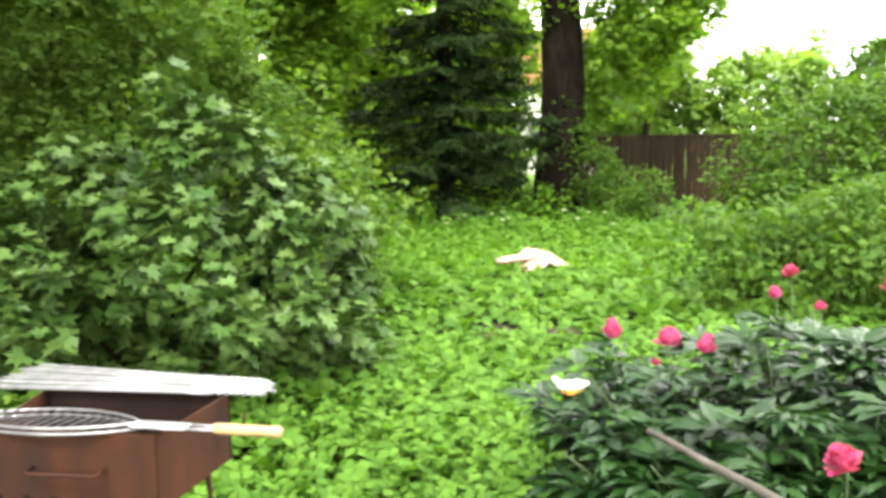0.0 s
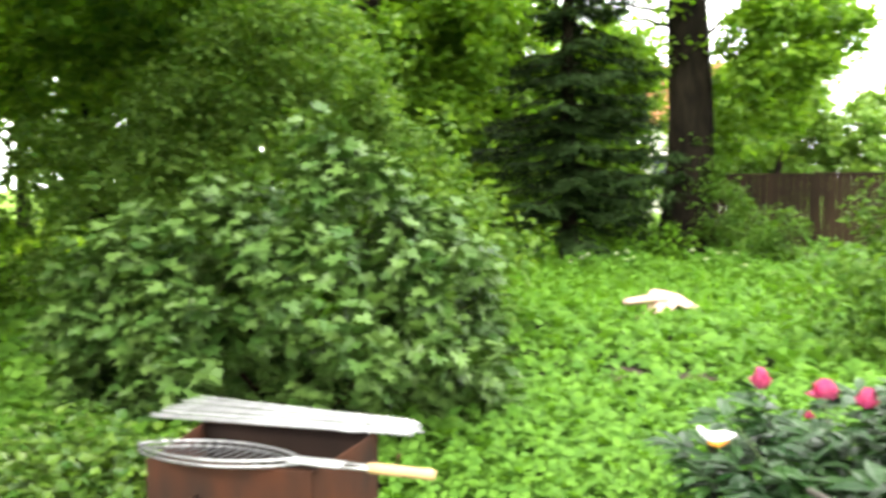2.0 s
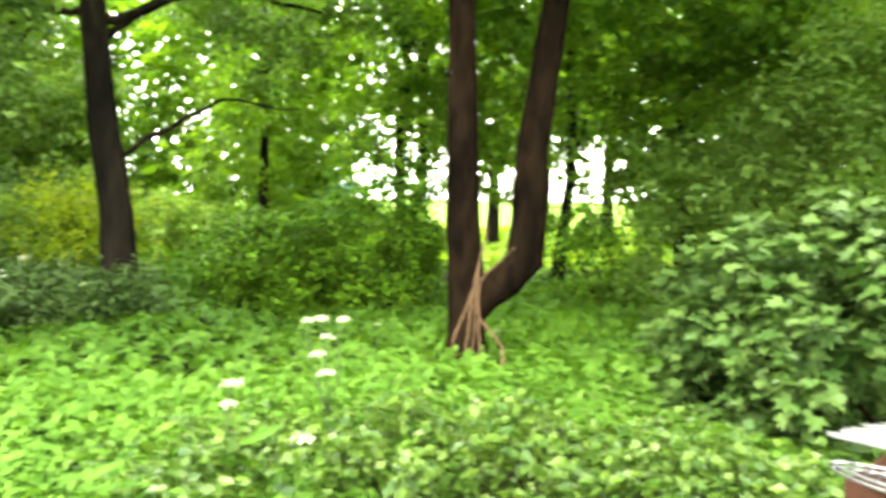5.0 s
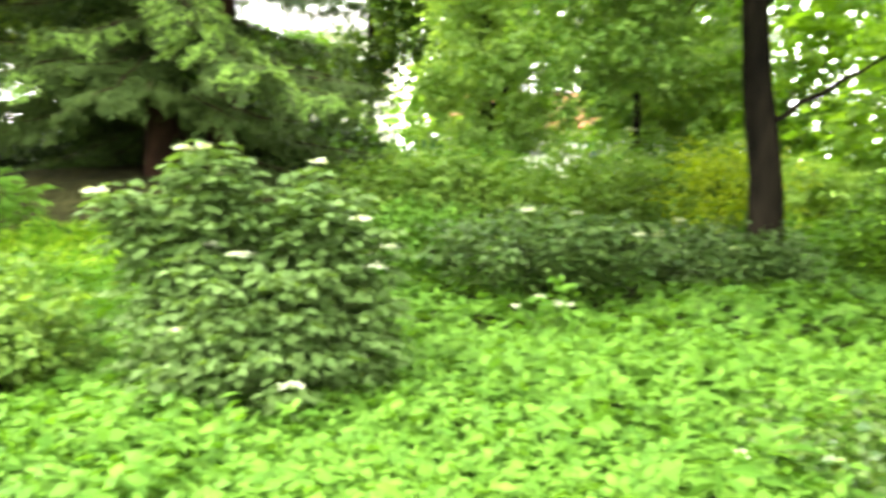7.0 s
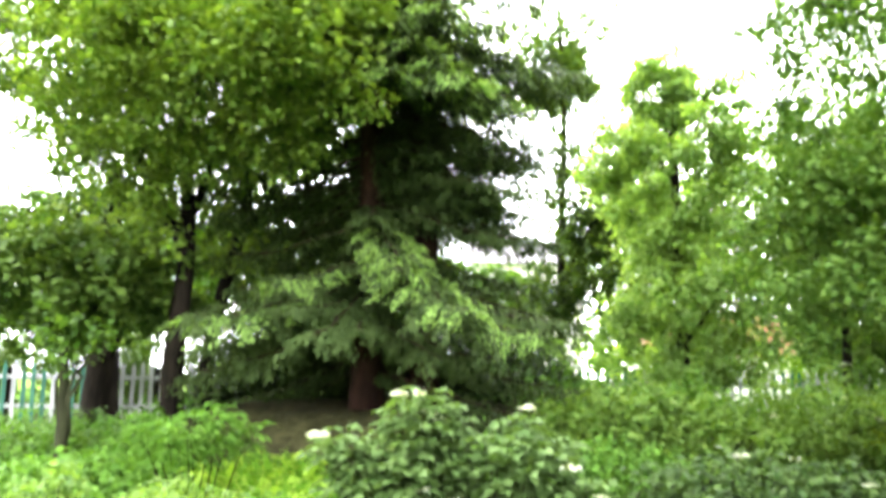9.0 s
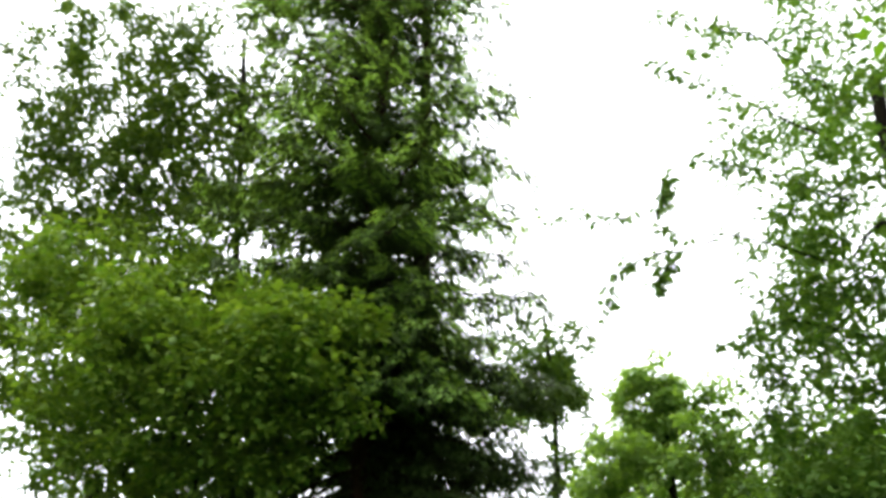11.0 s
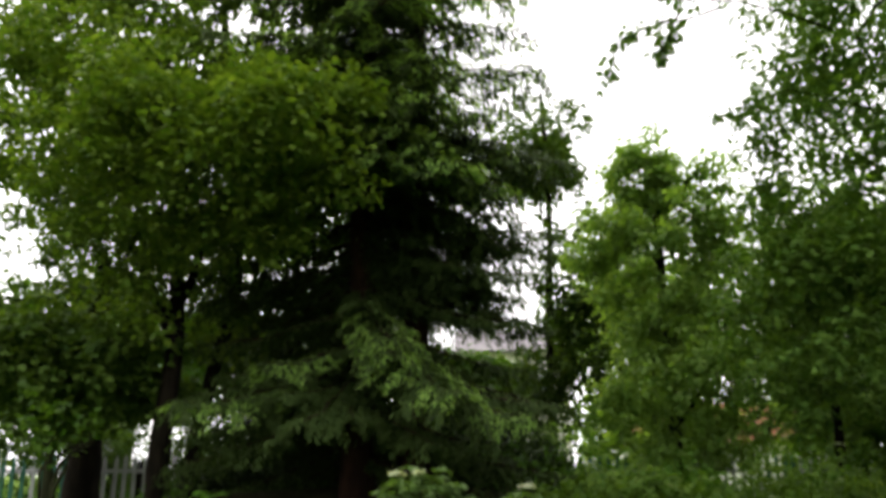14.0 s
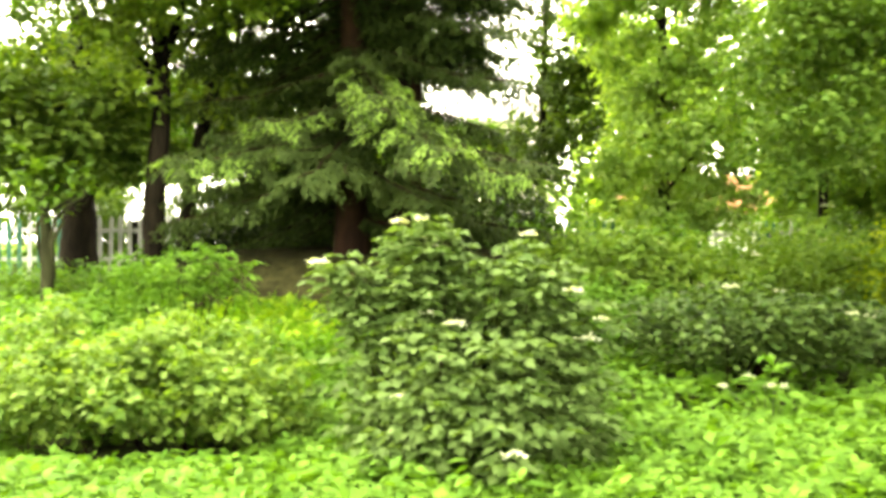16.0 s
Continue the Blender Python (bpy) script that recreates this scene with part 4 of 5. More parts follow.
# ---- trees and fence on the north side ----
spruce("spruce_tree", "dark narrow spruce with boughs down to the ground", 0.6, 15.6, 11.5, 0.16, 0.95, lambda z: 2.05 * (1 - z / 12.0) ** 0.9 + 0.1, NEEDLE_DARK, BARK_DARK,
       step=0.36, around=9, gap=0.15, twig=0.19, dense=2.1, hang=0.4, sag=0.28, tip=0.2)
tree("linden_tree", "old linden with a thick dark trunk overgrown by shoots", 2.85, 16.3, ((0.02, 0, 3), (-0.12, 0, 7), (-0.2, 0, 10)), 0.5,
     ((0.0, -0.3, 8.5, 2.7, 2.7, 3.4, 130), (1.6, -0.9, 4.3, 1.2, 1.2, 1.8, 130), (-1.6, 0.5, 5.8, 1.6, 1.5, 2.4, 90), (0.9, 1.2, 3.0, 1.0, 0.6, 1.1, 40)), LEAF_LINDEN, (0.13, 0.22), 50, 0.55, 8, shape=PLAIN)
shrub("linden_shoots", "leafy shoots round the foot of the linden", 3.2, 15.9, ((0.2, 0, 0.9, 0.55, 0.5, 0.95, 45), (0.5, -0.4, 0.5, 0.6, 0.5, 0.55, 35), (-0.1, 0.2, 1.9, 0.35, 0.3, 0.8, 16)),
      LEAF_SHRUB, (0.07, 0.12), 34, 0.28, 6)
tree("maple_tree", "dark-trunked maple with hanging bright leaves", -2.9, 13.8, ((0.1, 0, 3), (0.3, 0, 6), (0.4, 0, 9)), 0.26,
     ((0.6, -0.4, 5.6, 2.6, 2.2, 2.6, 180), (1.2, 0.3, 3.9, 1.2, 1.2, 1.7, 95), (1.7, 0.7, 4.2, 1.0, 1.0, 1.9, 80), (-1.7, 0, 4.6, 1.8, 1.6, 2.4, 130), (0.2, 0.8, 2.0, 1.8, 1.0, 1.3, 80)), LEAF_LINDEN, (0.13, 0.22), 54, 0.55, 9, shape=PLAIN)
tree("ash_tree", "shady broad-leaved tree with a dense crown", -5.9, 11.0, ((-0.1, 0, 3), (0.1, 0.2, 6), (0.2, 0, 8)), 0.17,
     ((0, 0, 5.2, 3.0, 2.6, 2.9, 240), (1.6, -1.0, 3.6, 1.7, 1.5, 1.4, 120), (0.3, 0.6, 1.9, 1.8, 1.3, 1.2, 90)), LEAF_LINDEN, (0.13, 0.21), 54, 0.55, 9, shape=PLAIN)
shrub("undergrowth_shrub", "low dark undergrowth beside the spruce", -1.6, 14.2, ((0, 0, 0.5, 1.1, 0.8, 0.6, 60),), LEAF_HEDGE, (0.07, 0.11), 34, 0.28, 5)
shrub("undergrowth_shrub", "low dark undergrowth beneath the linden", 2.2, 15.2, ((0, 0, 0.35, 0.8, 0.5, 0.45, 40),), LEAF_HEDGE, (0.07, 0.11), 34, 0.25, 5)
shrub("undergrowth_shrub", "low dark undergrowth behind the linden", 1.9, 18.6, ((0, 0, 0.6, 0.9, 0.6, 0.7, 50),), LEAF_HEDGE, (0.1, 0.16), 30, 0.3, 5, shape=PLAIN)
shrub("sapling", "young pale green sapling beside the fence", 3.75, 13.4, ((0, 0, 0.55, 0.42, 0.4, 0.6, 36),), LEAF_SHRUB, (0.06, 0.1), 34, 0.2, 5)
shrub("spiraea_bush", "broad rounded bush with small green leaves and few flowers", 3.9, 6.9,
      ((-0.1, 0, 0.5, 1.4, 1.0, 0.7, 190), (1.2, 0.2, 0.8, 1.1, 1.0, 0.8, 120)), LEAF_SHRUB, (0.06, 0.11), 64, 0.3, 8, shape=ELLIPSE, droop=0.5)
shrub("tall_bush", "tall green bush in front of the brown fence", 7.0, 13.2,
      ((0, 0, 1.3, 1.7, 1.2, 1.25, 130), (1.9, -0.6, 1.5, 1.6, 1.2, 1.5, 100), (-1.2, -0.4, 0.6, 0.7, 0.7, 0.6, 30)), LEAF_SHRUB, (0.1, 0.16), 60, 0.4, 9, shape=PLAIN)


def board_fence():
    """Brown boards, each an object of its own, on posts and rails."""
    a, b = np.array([3.9, 20.6]), np.array([14.0, 18.4])
    length = float(np.linalg.norm(b - a))
    turn = math.degrees(math.atan2(b[1] - a[1], b[0] - a[0]))
    fence = empty("board_fence", (a[0], a[1], 0), "dark brown close-boarded wooden fence with a capping rail", "fence", turn=turn)
    bm = bmesh.new()
    box(bm, (0.142, 0.022, 1.62), (0, 0, 0), None, 0.004)
    me = bpy.data.meshes.new("board")
    bm.to_mesh(me)
    bm.free()
    me.materials.append(FENCE_BROWN)
    for k in range(int(length / 0.148)):
        ob = child(new("board", me), fence)
        ob.location = (0.075 + 0.148 * k, rng.uniform(-0.004, 0.004), 0.83 + rng.uniform(-0.008, 0.008))
    for z, d in ((1.66, 0.05), (0.35, 0.03)):
        bm = bmesh.new()
        box(bm, (length, d, 0.06), (length / 2, 0.03 if z < 1 else 0, z), None, 0.006)
        part("rail", bm, FENCE_BROWN, fence)
    for k in range(5):
        bm = bmesh.new()
        box(bm, (0.09, 0.09, 1.85), (0.05 + k * 2.5, 0.07, 0.8), None, 0.008)
        part("post", bm, FENCE_BROWN, fence)


board_fence()


def house(name, label, x, y, turn, size, wall, roof, wall_h, roof_h, windows):
    """A plain house: walls, a gabled roof with eaves, windows with frame and pane."""
    h = empty(name, (x, y, float(land(x, y)) - 0.1), label, "house", turn=turn)
    w, d = size
    bm = bmesh.new()
    box(bm, (w, d, wall_h), (0, 0, wall_h / 2))
    for s in (-1, 1):
        vs = [bm.verts.new(p) for p in ((s * (w / 2 - 0.02), -d / 2, wall_h), (s * (w / 2 - 0.02), d / 2, wall_h), (s * (w / 2 - 0.02), 0, wall_h + roof_h * 0.97))]
        bm.faces.new(vs)
    part("wall", bm, wall, h)
    for s in (-1, 1):
        bm = bmesh.new()
        n = math.hypot(d / 2 + 0.5, roof_h)
        box(bm, (w + 0.8, n, 0.12), (0, 0, 0))
        bmesh.ops.rotate(bm, verts=bm.verts, matrix=Matrix.Rotation(-s * math.atan2(roof_h, d / 2 + 0.5), 3, "X"))
        bmesh.ops.translate(bm, verts=bm.verts, vec=(0, s * (d / 4 + 0.25), wall_h + roof_h / 2))
        part("roof", bm, roof, h)
    for wx, wz, ww, wh in windows:
        for s in (-1, 1):
            bm = bmesh.new()
            box(bm, (ww, 0.06, wh), (wx, s * (d / 2 + 0.02), wz), None, 0.01)
            frame_ob = part("window_frame", bm, PAINT_WHITE, h)
            for q in (-1, 1):
                bm = bmesh.new()
                box(bm, (ww / 2 - 0.1, 0.03, wh - 0.14), (wx + q * ww / 4, s * (d / 2 + 0.045), wz))
                part("pane", bm, PANE, frame_ob)
    return h


house("white_house", "white house with an orange tiled roof behind the trees", 9.0, 45.0, -14, (6, 8), PLASTER, ROOF_TILE, 4.4, 3.2, ((-1.8, 2.2, 1.4, 1.5), (1.8, 2.2, 1.4, 1.5)))
for k, (x, y, z, r, leaf, lab) in enumerate(((7.6, 27.0, 2.9, 1.9, LEAF_WILLOW, "pale green willow behind the brown fence"), (11.0, 26.0, 3.1, 2.0, LEAF_WILLOW, "pale green willow behind the brown fence"),
                                             (14.5, 25.0, 3.2, 2.2, LEAF_SHRUB, "rounded green tree behind the brown fence"), (7.0, 29.0, 3.4, 2.0, LEAF_WILLOW, "pale green tree behind the linden"), (6.6, 24.6, 4.3, 1.5, LEAF_WILLOW, "pale green tree behind the linden"))):
    tree("garden_tree", lab, x, y, ((0.1, 0, 1.5), (0.5, 0.2, 3.2)), 0.14, ((0, 0, z, r, r * 0.9, r * 0.75, 150), (-0.8, -0.5, z - 1.2, r * 0.8, r * 0.7, r * 0.6, 70)), leaf, (0.18, 0.3), 44, 0.5, 6, shape=PLAIN)
tree("pear_tree", "tree with a bare arching limb and thin crown", 9.2, 27.5, ((-0.2, 0, 2.5), (-0.9, 0, 4.5), (-1.2, 0, 6.5)), 0.2,
     ((-0.8, 0, 6.6, 1.5, 1.3, 1.8, 60), (-1.8, 0, 5.4, 1.0, 1.0, 1.2, 30)), LEAF_LINDEN, (0.12, 0.2), 26, 0.5, 8, boughs=(([(-0.1, 0, 2.2), (0.9, 0, 3.2), (1.9, 0, 3.4)], 0.09),))

# far trees that close the view to the north and west
FAR = ((-14, 31, 6.5, 4.2, LEAF_LINDEN), (-7.5, 33, 7.0, 4.4, LEAF_DARK), (-1.5, 32, 6.5, 4.0, LEAF_LINDEN), (-3.5, 24, 4.8, 2.9, LEAF_LINDEN), (1.2, 26, 3.6, 2.4, LEAF_DARK), (-9.5, 24.5, 5.5, 3.0, LEAF_DARK),
       (-20, 27, 7.0, 4.2, LEAF_LINDEN), (-26, 21, 7.0, 4.3, LEAF_DARK), (-22, 9.5, 6.0, 3.4, LEAF_LINDEN), (-17.5, 12.0, 5.2, 3.0, LEAF_LINDEN), (-10.5, 37, 6.4, 3.9, LEAF_LINDEN), (-0.9, 21, 3.4, 1.8, LEAF_LINDEN), (2.1, 25, 4.6, 1.4, LEAF_LINDEN), (-16.5, 19.5, 4.9, 2.2, LEAF_LINDEN), (-13.6, 21.2, 5.3, 2.3, LEAF_LINDEN), (-24.0, 3.2, 4.4, 2.3, LEAF_WILLOW), (-27, 14, 6.5, 3.6, LEAF_SHRUB))
for x, y, z, r, leaf in FAR:
    tree("background_tree", "tall leafy tree at the far side of the garden", x, y, ((0.1, 0, 3), (0, 0.2, z), (0, 0, z + 1.5)), 0.2,
         ((0, 0, z, r, r, r * 0.95, 150),) + (((0, 0, z * 0.35, r * 0.95, r * 0.95, z * 0.3, 100),) if (x, y) not in ((-20, 27), (-16.5, 19.5), (-13.6, 21.2)) else ()), leaf, (0.24, 0.4), 28, 0.9, 5, shape=PLAIN, group="trees behind the garden")

# ---- west side: twin-stemmed tree, oak, hedge and shrubs ----
# the last two crown blobs are added out of view to shade the ground
twin = tree("twin_trunk_tree", "two dark trunks rising from one base, wrapped with dry vines", -5.255, 5.495, ((-0.03, -0.02, 0.6), (-0.05, -0.05, 2.0), (-0.08, -0.1, 4.0), (-0.1, -0.2, 7.0)), 0.2,
            ((0.3, 0.6, 6.6, 2.7, 2.7, 2.1, 110), (1.4, 2.2, 4.4, 1.7, 1.5, 1.4, 75), (-1.0, 1.8, 4.6, 1.5, 1.3, 1.2, 60), (2.2, 3.2, 3.0, 0.9, 0.9, 0.9, 40), (0.8, -1.5, 6.4, 2.4, 1.8, 1.2, 110), (1.7, -0.6, 4.75, 2.6, 2.4, 0.7, 260)), LEAF_DARK, (0.11, 0.18), 60, 0.5, 0, bark=BARK_BROWN, shape=PLAIN,
            boughs=(([(-0.08, -0.1, 4.4), (0.2, -0.7, 5.4), (0.8, -1.6, 6.3)], 0.06), ([(-0.08, -0.12, 4.8), (-0.5, 0.6, 5.6), (-0.9, 1.6, 6.2)], 0.06)))
LEAN = ((0.0, 0.5), (0.15, 0.68), (0.33, 0.82), (0.5, 1.0), (0.53, 1.35), (0.55, 2.0), (0.7, 3.0), (0.88, 4.3), (1.2, 6.2))
array_part("trunk", tube([(0.64 * o, 0.77 * o, h) for o, h in LEAN], [0.14, 0.15, 0.165, 0.175, 0.16, 0.145, 0.13, 0.11, 0.06], 12, 0.06), BARK_BROWN, twin, flat=False)
# dry vines, placed to fit the camera's view: (sideways, towards the camera, height)
for path, thick in (([(0.16, 0.12, 1.3), (0.1, 0.17, 1.05), (0.08, 0.22, 0.9), (0.01, 0.25, 0.65), (-0.1, 0.29, 0.4), (-0.2, 0.33, 0.02)], 0.006), ([(0.12, 0.14, 1.15), (0.07, 0.22, 0.92), (0.03, 0.25, 0.7), (0.0, 0.3, 0.4), (-0.04, 0.36, 0.02)], 0.008),
                    ([(0.4, 0.12, 1.12), (0.24, 0.2, 0.98), (0.1, 0.24, 0.86), (0.08, 0.27, 0.6), (0.1, 0.32, 0.36), (0.12, 0.36, 0.02)], 0.007),
                    ([(0.08, 0.23, 0.9), (0.06, 0.28, 0.66), (0.1, 0.33, 0.5), (0.18, 0.42, 0.43), (0.25, 0.6, 0.38), (0.29, 0.85, 0.35), (0.29, 1.1, 0.3), (0.27, 1.25, 0.12)], 0.009),
                    ([(0.06, 0.22, 0.8), (-0.04, 0.27, 0.55), (-0.13, 0.31, 0.35), (-0.15, 0.34, 0.02)], 0.005), ([(0.09, 0.23, 0.85), (0.05, 0.28, 0.6), (0.05, 0.33, 0.35), (0.04, 0.37, 0.02)], 0.005)):
    path = np.array([(0.77 * side + 0.64 * out, 0.64 * side - 0.77 * out, h) for side, out, h in path])
    knots, u = np.linspace(0, 1, len(path)), np.linspace(0, 1, 18)
    line = np.stack([np.interp(u, knots, path[:, c]) for c in range(3)], 1)
    line[1:-1] = 0.25 * line[:-2] + 0.5 * line[1:-1] + 0.25 * line[2:]
    array_part("vine", tube(line + rng.normal(0, 0.004, (18, 3)), np.linspace(0.8 * thick, 1.25 * thick, 18), 6, 0.1), VINE, twin, "pale dry vine", False)

oak = tree("oak_tree", "slender dark oak trunk with drooping leafy boughs", -9.09, 4.13, ((-0.02, -0.02, 1.0), (-0.12, -0.13, 2.2), (-0.22, -0.22, 3.6), (-0.2, -0.15, 6.0), (-0.1, 0.1, 9.0)), 0.205,
     ((-0.2, 0.6, 7.8, 3.0, 2.6, 3.4, 300), (0.2, 0.7, 7.4, 1.6, 1.5, 3.6, 110), (0.1, -1.45, 4.5, 1.3, 0.75, 1.9, 100), (-1.4, -1.2, 3.6, 1.0, 1.0, 1.0, 36), (0.3, 1.9, 4.1, 1.7, 1.5, 1.2, 110), (0.0, -1.75, 2.9, 0.9, 0.8, 1.2, 80)),
     LEAF_OAK, (0.075, 0.12), 64, 0.46, 6, shape=PLAIN, boughs=(([(-0.1, -0.1, 1.72), (0.35, 0.55, 2.2), (0.6, 0.9, 2.45), (1.1, 1.6, 2.36)], 0.035), ([(-0.2, -0.2, 3.2), (0.3, 0.5, 3.5), (0.7, 1.1, 3.6), (1.2, 1.8, 3.45)], 0.06),
                                        ([(-0.2, -0.2, 3.3), (-0.35, -0.6, 3.3), (-0.5, -1.0, 3.05), (-0.7, -1.8, 2.95)], 0.05), ([(-0.4, -0.75, 3.25), (-0.42, -0.82, 2.9), (-0.4, -0.78, 2.6)], 0.02)))
for twig in (((0.1, -0.6, 5.9), (0.66, -2.1, 6.2), (0.51, -2.86, 6.39), (0.43, -3.26, 6.66), (0.36, -3.7, 6.7), (0.3, -4.35, 6.8)), ((0.45, -3.1, 6.6), (0.5, -2.95, 6.9), (0.52, -2.85, 7.17)),
             ((0.6, -2.5, 6.2), (0.38, -3.3, 6.15), (0.38, -3.58, 6.0), (0.35, -3.75, 5.5)), ((0.5, -2.9, 6.3), (0.44, -3.19, 5.7)), ((0.4, -0.8, 8.4), (0.88, -1.67, 8.9), (0.7, -2.3, 9.3), (0.54, -2.75, 9.7)),
             ((0.3, -0.7, 7.6), (0.72, -2.0, 8.1), (0.6, -2.5, 8.5), (0.5, -2.9, 8.9)), ((0.2, -0.8, 6.9), (0.5, -1.8, 7.2), (0.61, -2.6, 7.3)), ((0.2, -0.9, 5.2), (0.5, -1.9, 5.3), (0.5, -2.7, 5.0))):
    knots = np.linspace(0, 1, len(twig))
    u = np.linspace(0, 1, 26)
    line = np.stack([np.interp(u, knots, np.array(twig)[:, k]) for k in range(3)], 1) + rng.normal(0, 0.015, (26, 3))
    array_part("twig", tube(line[::2], np.linspace(0.016, 0.004, 13), 4), BARK_DARK, oak, flat=False)
    array_part("twig_leaves", cloud_of(line[6:], 0.1, 6, PLAIN, (0.08, 0.13), 0.6, 0.4), LEAF_OAK, oak)
shrub("hedge_bush", "dense dark green rounded bush", -8.7, 6.65, ((-0.42, -0.48, 0.68, 0.95, 0.95, 0.72, 170), (0.42, 0.5, 0.86, 1.1, 1.1, 0.92, 200)), LEAF_HEDGE, (0.06, 0.1), 80, 0.22, 8, flat=0.32, droop=-0.1, shape=PLAIN)
shrub("hedge_bush", "dense dark green rounded bush behind the twin trunks", -6.2, 9.3, ((0, 0, 0.7, 1.0, 0.9, 0.75, 90),), LEAF_HEDGE, (0.05, 0.09), 50, 0.28, 6)
shrub("golden_bush", "yellow-green bush behind the oak", -11.2, 4.6, ((0, 0, 0.9, 0.9, 0.9, 0.75, 60),), LEAF_YELLOW, (0.06, 0.1), 36, 0.3, 6)
shrub("weed_bush", "dark bush round the foot of the oak", -8.65, 3.5, ((0, -0.1, 0.36, 0.75, 0.75, 0.34, 90), (0.3, 0.3, 0.25, 0.4, 0.4, 0.25, 26)), LEAF_ELDER_DARK, (0.05, 0.09), 46, 0.25, 6, flowers=4)
shrub("weed_bush", "mixed bush with small white flowers", -10.6, 1.6, ((0, 0, 0.6, 1.0, 1.2, 0.55, 80), (-0.6, 1.2, 0.75, 0.9, 0.9, 0.65, 50)), LEAF_PALE, (0.07, 0.12), 44, 0.3, 7, flowers=6, shape=PLAIN)
shrub("low_shrub", "low bright shrub with small rounded leaves", -2.75, 3.0, ((0, 0, 0.26, 1.05, 0.8, 0.26, 100), (-0.9, -0.9, 0.2, 0.7, 0.6, 0.2, 40), (0.95, 0.15, 0.24, 0.65, 0.6, 0.26, 60)), LEAF_LOW, (0.045, 0.078), 42, 0.19, 4, stout=0.006)
for x, y, h, lean in ((-8.35, 11.2, 6.5, 0.3), (-10.2, 9.6, 7.0, -0.2), (-11.0, 10.6, 7.5, 0.2), (-14.0, 9.4, 7.0, 0.1)):
    tree("thin_tree", "thin dark-stemmed tree with a light crown", x, y, ((lean, 0, 2), (lean * 0.5, 0.1, 4), (lean, 0, h)), 0.11,
         ((0, 0, h - 0.6, 1.9, 1.9, 1.9, 80), (0.3, 0.4, h - 3.0, 1.7, 1.7, 1.3, 70), (0.2, 0.2, h - 4.5, 1.7, 1.7, 1.0, 40)), LEAF_LINDEN, (0.12, 0.2), 46, 0.5, 4, shape=PLAIN, group="thin trees at the lawn")
teal = empty("teal_shed", (-25.5, 19.5, 0), "far low shed with a teal sheet roof", "shed", turn=40)
bm = bmesh.new()
box(bm, (3.0, 2.2, 1.5), (0, 0, 0.75))
part("wall", bm, PLASTER, teal)
bm = bmesh.new()
box(bm, (3.4, 2.6, 0.4), (0, 0, 1.75), Matrix.Rotation(radians(4), 3, "X"), 0.03)
part("roof", bm, TEAL, teal)


def umbel_plant(x, y, heads, label="tall hogweed with flat white flower heads"):
    p = empty("umbel_plant", at(x, y), label, "wildflower", "white umbels in the weeds")
    z0 = float(land(x, y))
    for hx, hy, hz, r in heads:
        array_part("stem", tube(bow((0, 0, 0), (hx - x, hy - y, hz - z0), 0.02, 6, 0.006), np.linspace(0.007, 0.003, 6), 5), STEM, p, flat=False)
        array_part("flower_head", umbel_head(np.array([hx - x, hy - y, hz - z0]), r * 0.66, 60), PETAL_WHITE, p, "flat white flower head")
    array_part("leaves", cloud_of([(0, 0, 0.2), (0.1, 0, 0.35)], 0.2, 16, NARROW, (0.12, 0.22), 0.6, 0.2), LEAF_GOUT, p)


umbel_plant(-4.15, 2.95, ((-4.25, 2.98, 0.78, 0.055), (-4.3, 2.9, 0.77, 0.05), (-4.2, 3.1, 0.77, 0.05), (-4.1, 2.9, 0.7, 0.05), (-4.0, 2.75, 0.63, 0.06), (-3.83, 2.68, 0.56, 0.06)))
umbel_plant(-3.75, 1.95, ((-3.73, 2.01, 0.62, 0.075), (-3.7, 1.98, 0.53, 0.05), (-3.3, 2.1, 0.42, 0.06)))
umbel_plant(-6.9, 1.2, ((-6.97, 1.1, 0.4, 0.06), (-6.9, 1.22, 0.36, 0.055), (-6.8, 1.3, 0.36, 0.05), (-6.95, 0.9, 0.33, 0.05)))
for k in range(10):
    a, r = rng.uniform(0.2, 1.9), rng.uniform(3.2, 9)
    x, y = -0.3 - r * math.sin(a), -0.6 + r * math.cos(a)
    umbel_plant(x, y, ((x + rng.normal(0, 0.04), y + rng.normal(0, 0.04), float(land(x, y)) + rng.uniform(0.28, 0.42), rng.uniform(0.03, 0.05)),), "small white umbel among the goutweed")
for k in range(14):
    x, y = rng.uniform(0.2, 4.4), rng.uniform(11.2, 14.5)
    umbel_plant(x, y, ((x, y, rng.uniform(0.3, 0.5), rng.uniform(0.04, 0.06)),), "small white flower head in the grass by the spruce")

# ---- south-west side ----
shoot_bush("elder_bush", "elder bush with broad grey-green leaves and white flower clusters", -5.75, -0.95,
           shell_points(((0, -0.02, 0.6, 0.85, 0.86, 0.52, 130), (-0.1, -0.42, 1.15, 0.35, 0.4, 0.42, 46), (-0.1, -0.35, 1.4, 0.22, 0.26, 0.2, 16), (-0.1, 0.26, 1.2, 0.3, 0.24, 0.32, 30),
                         (-0.05, 0.6, 0.95, 0.3, 0.22, 0.36, 20), (-0.1, -0.85, 1.15, 0.3, 0.2, 0.25, 16), (0.4, 0.0, 0.35, 0.6, 0.75, 0.36, 76))), LEAF_ELDER, 0.088, 0.17, flowers=16)
shoot_bush("dark_bush", "smaller dark bush beside the elder", -8.1, 1.25, shell_points(((0, 0, 0.55, 0.85, 1.0, 0.5, 80), (0.1, 0.7, 0.5, 0.6, 0.7, 0.4, 40))), LEAF_ELDER_DARK, 0.09, 0.17, flowers=3)
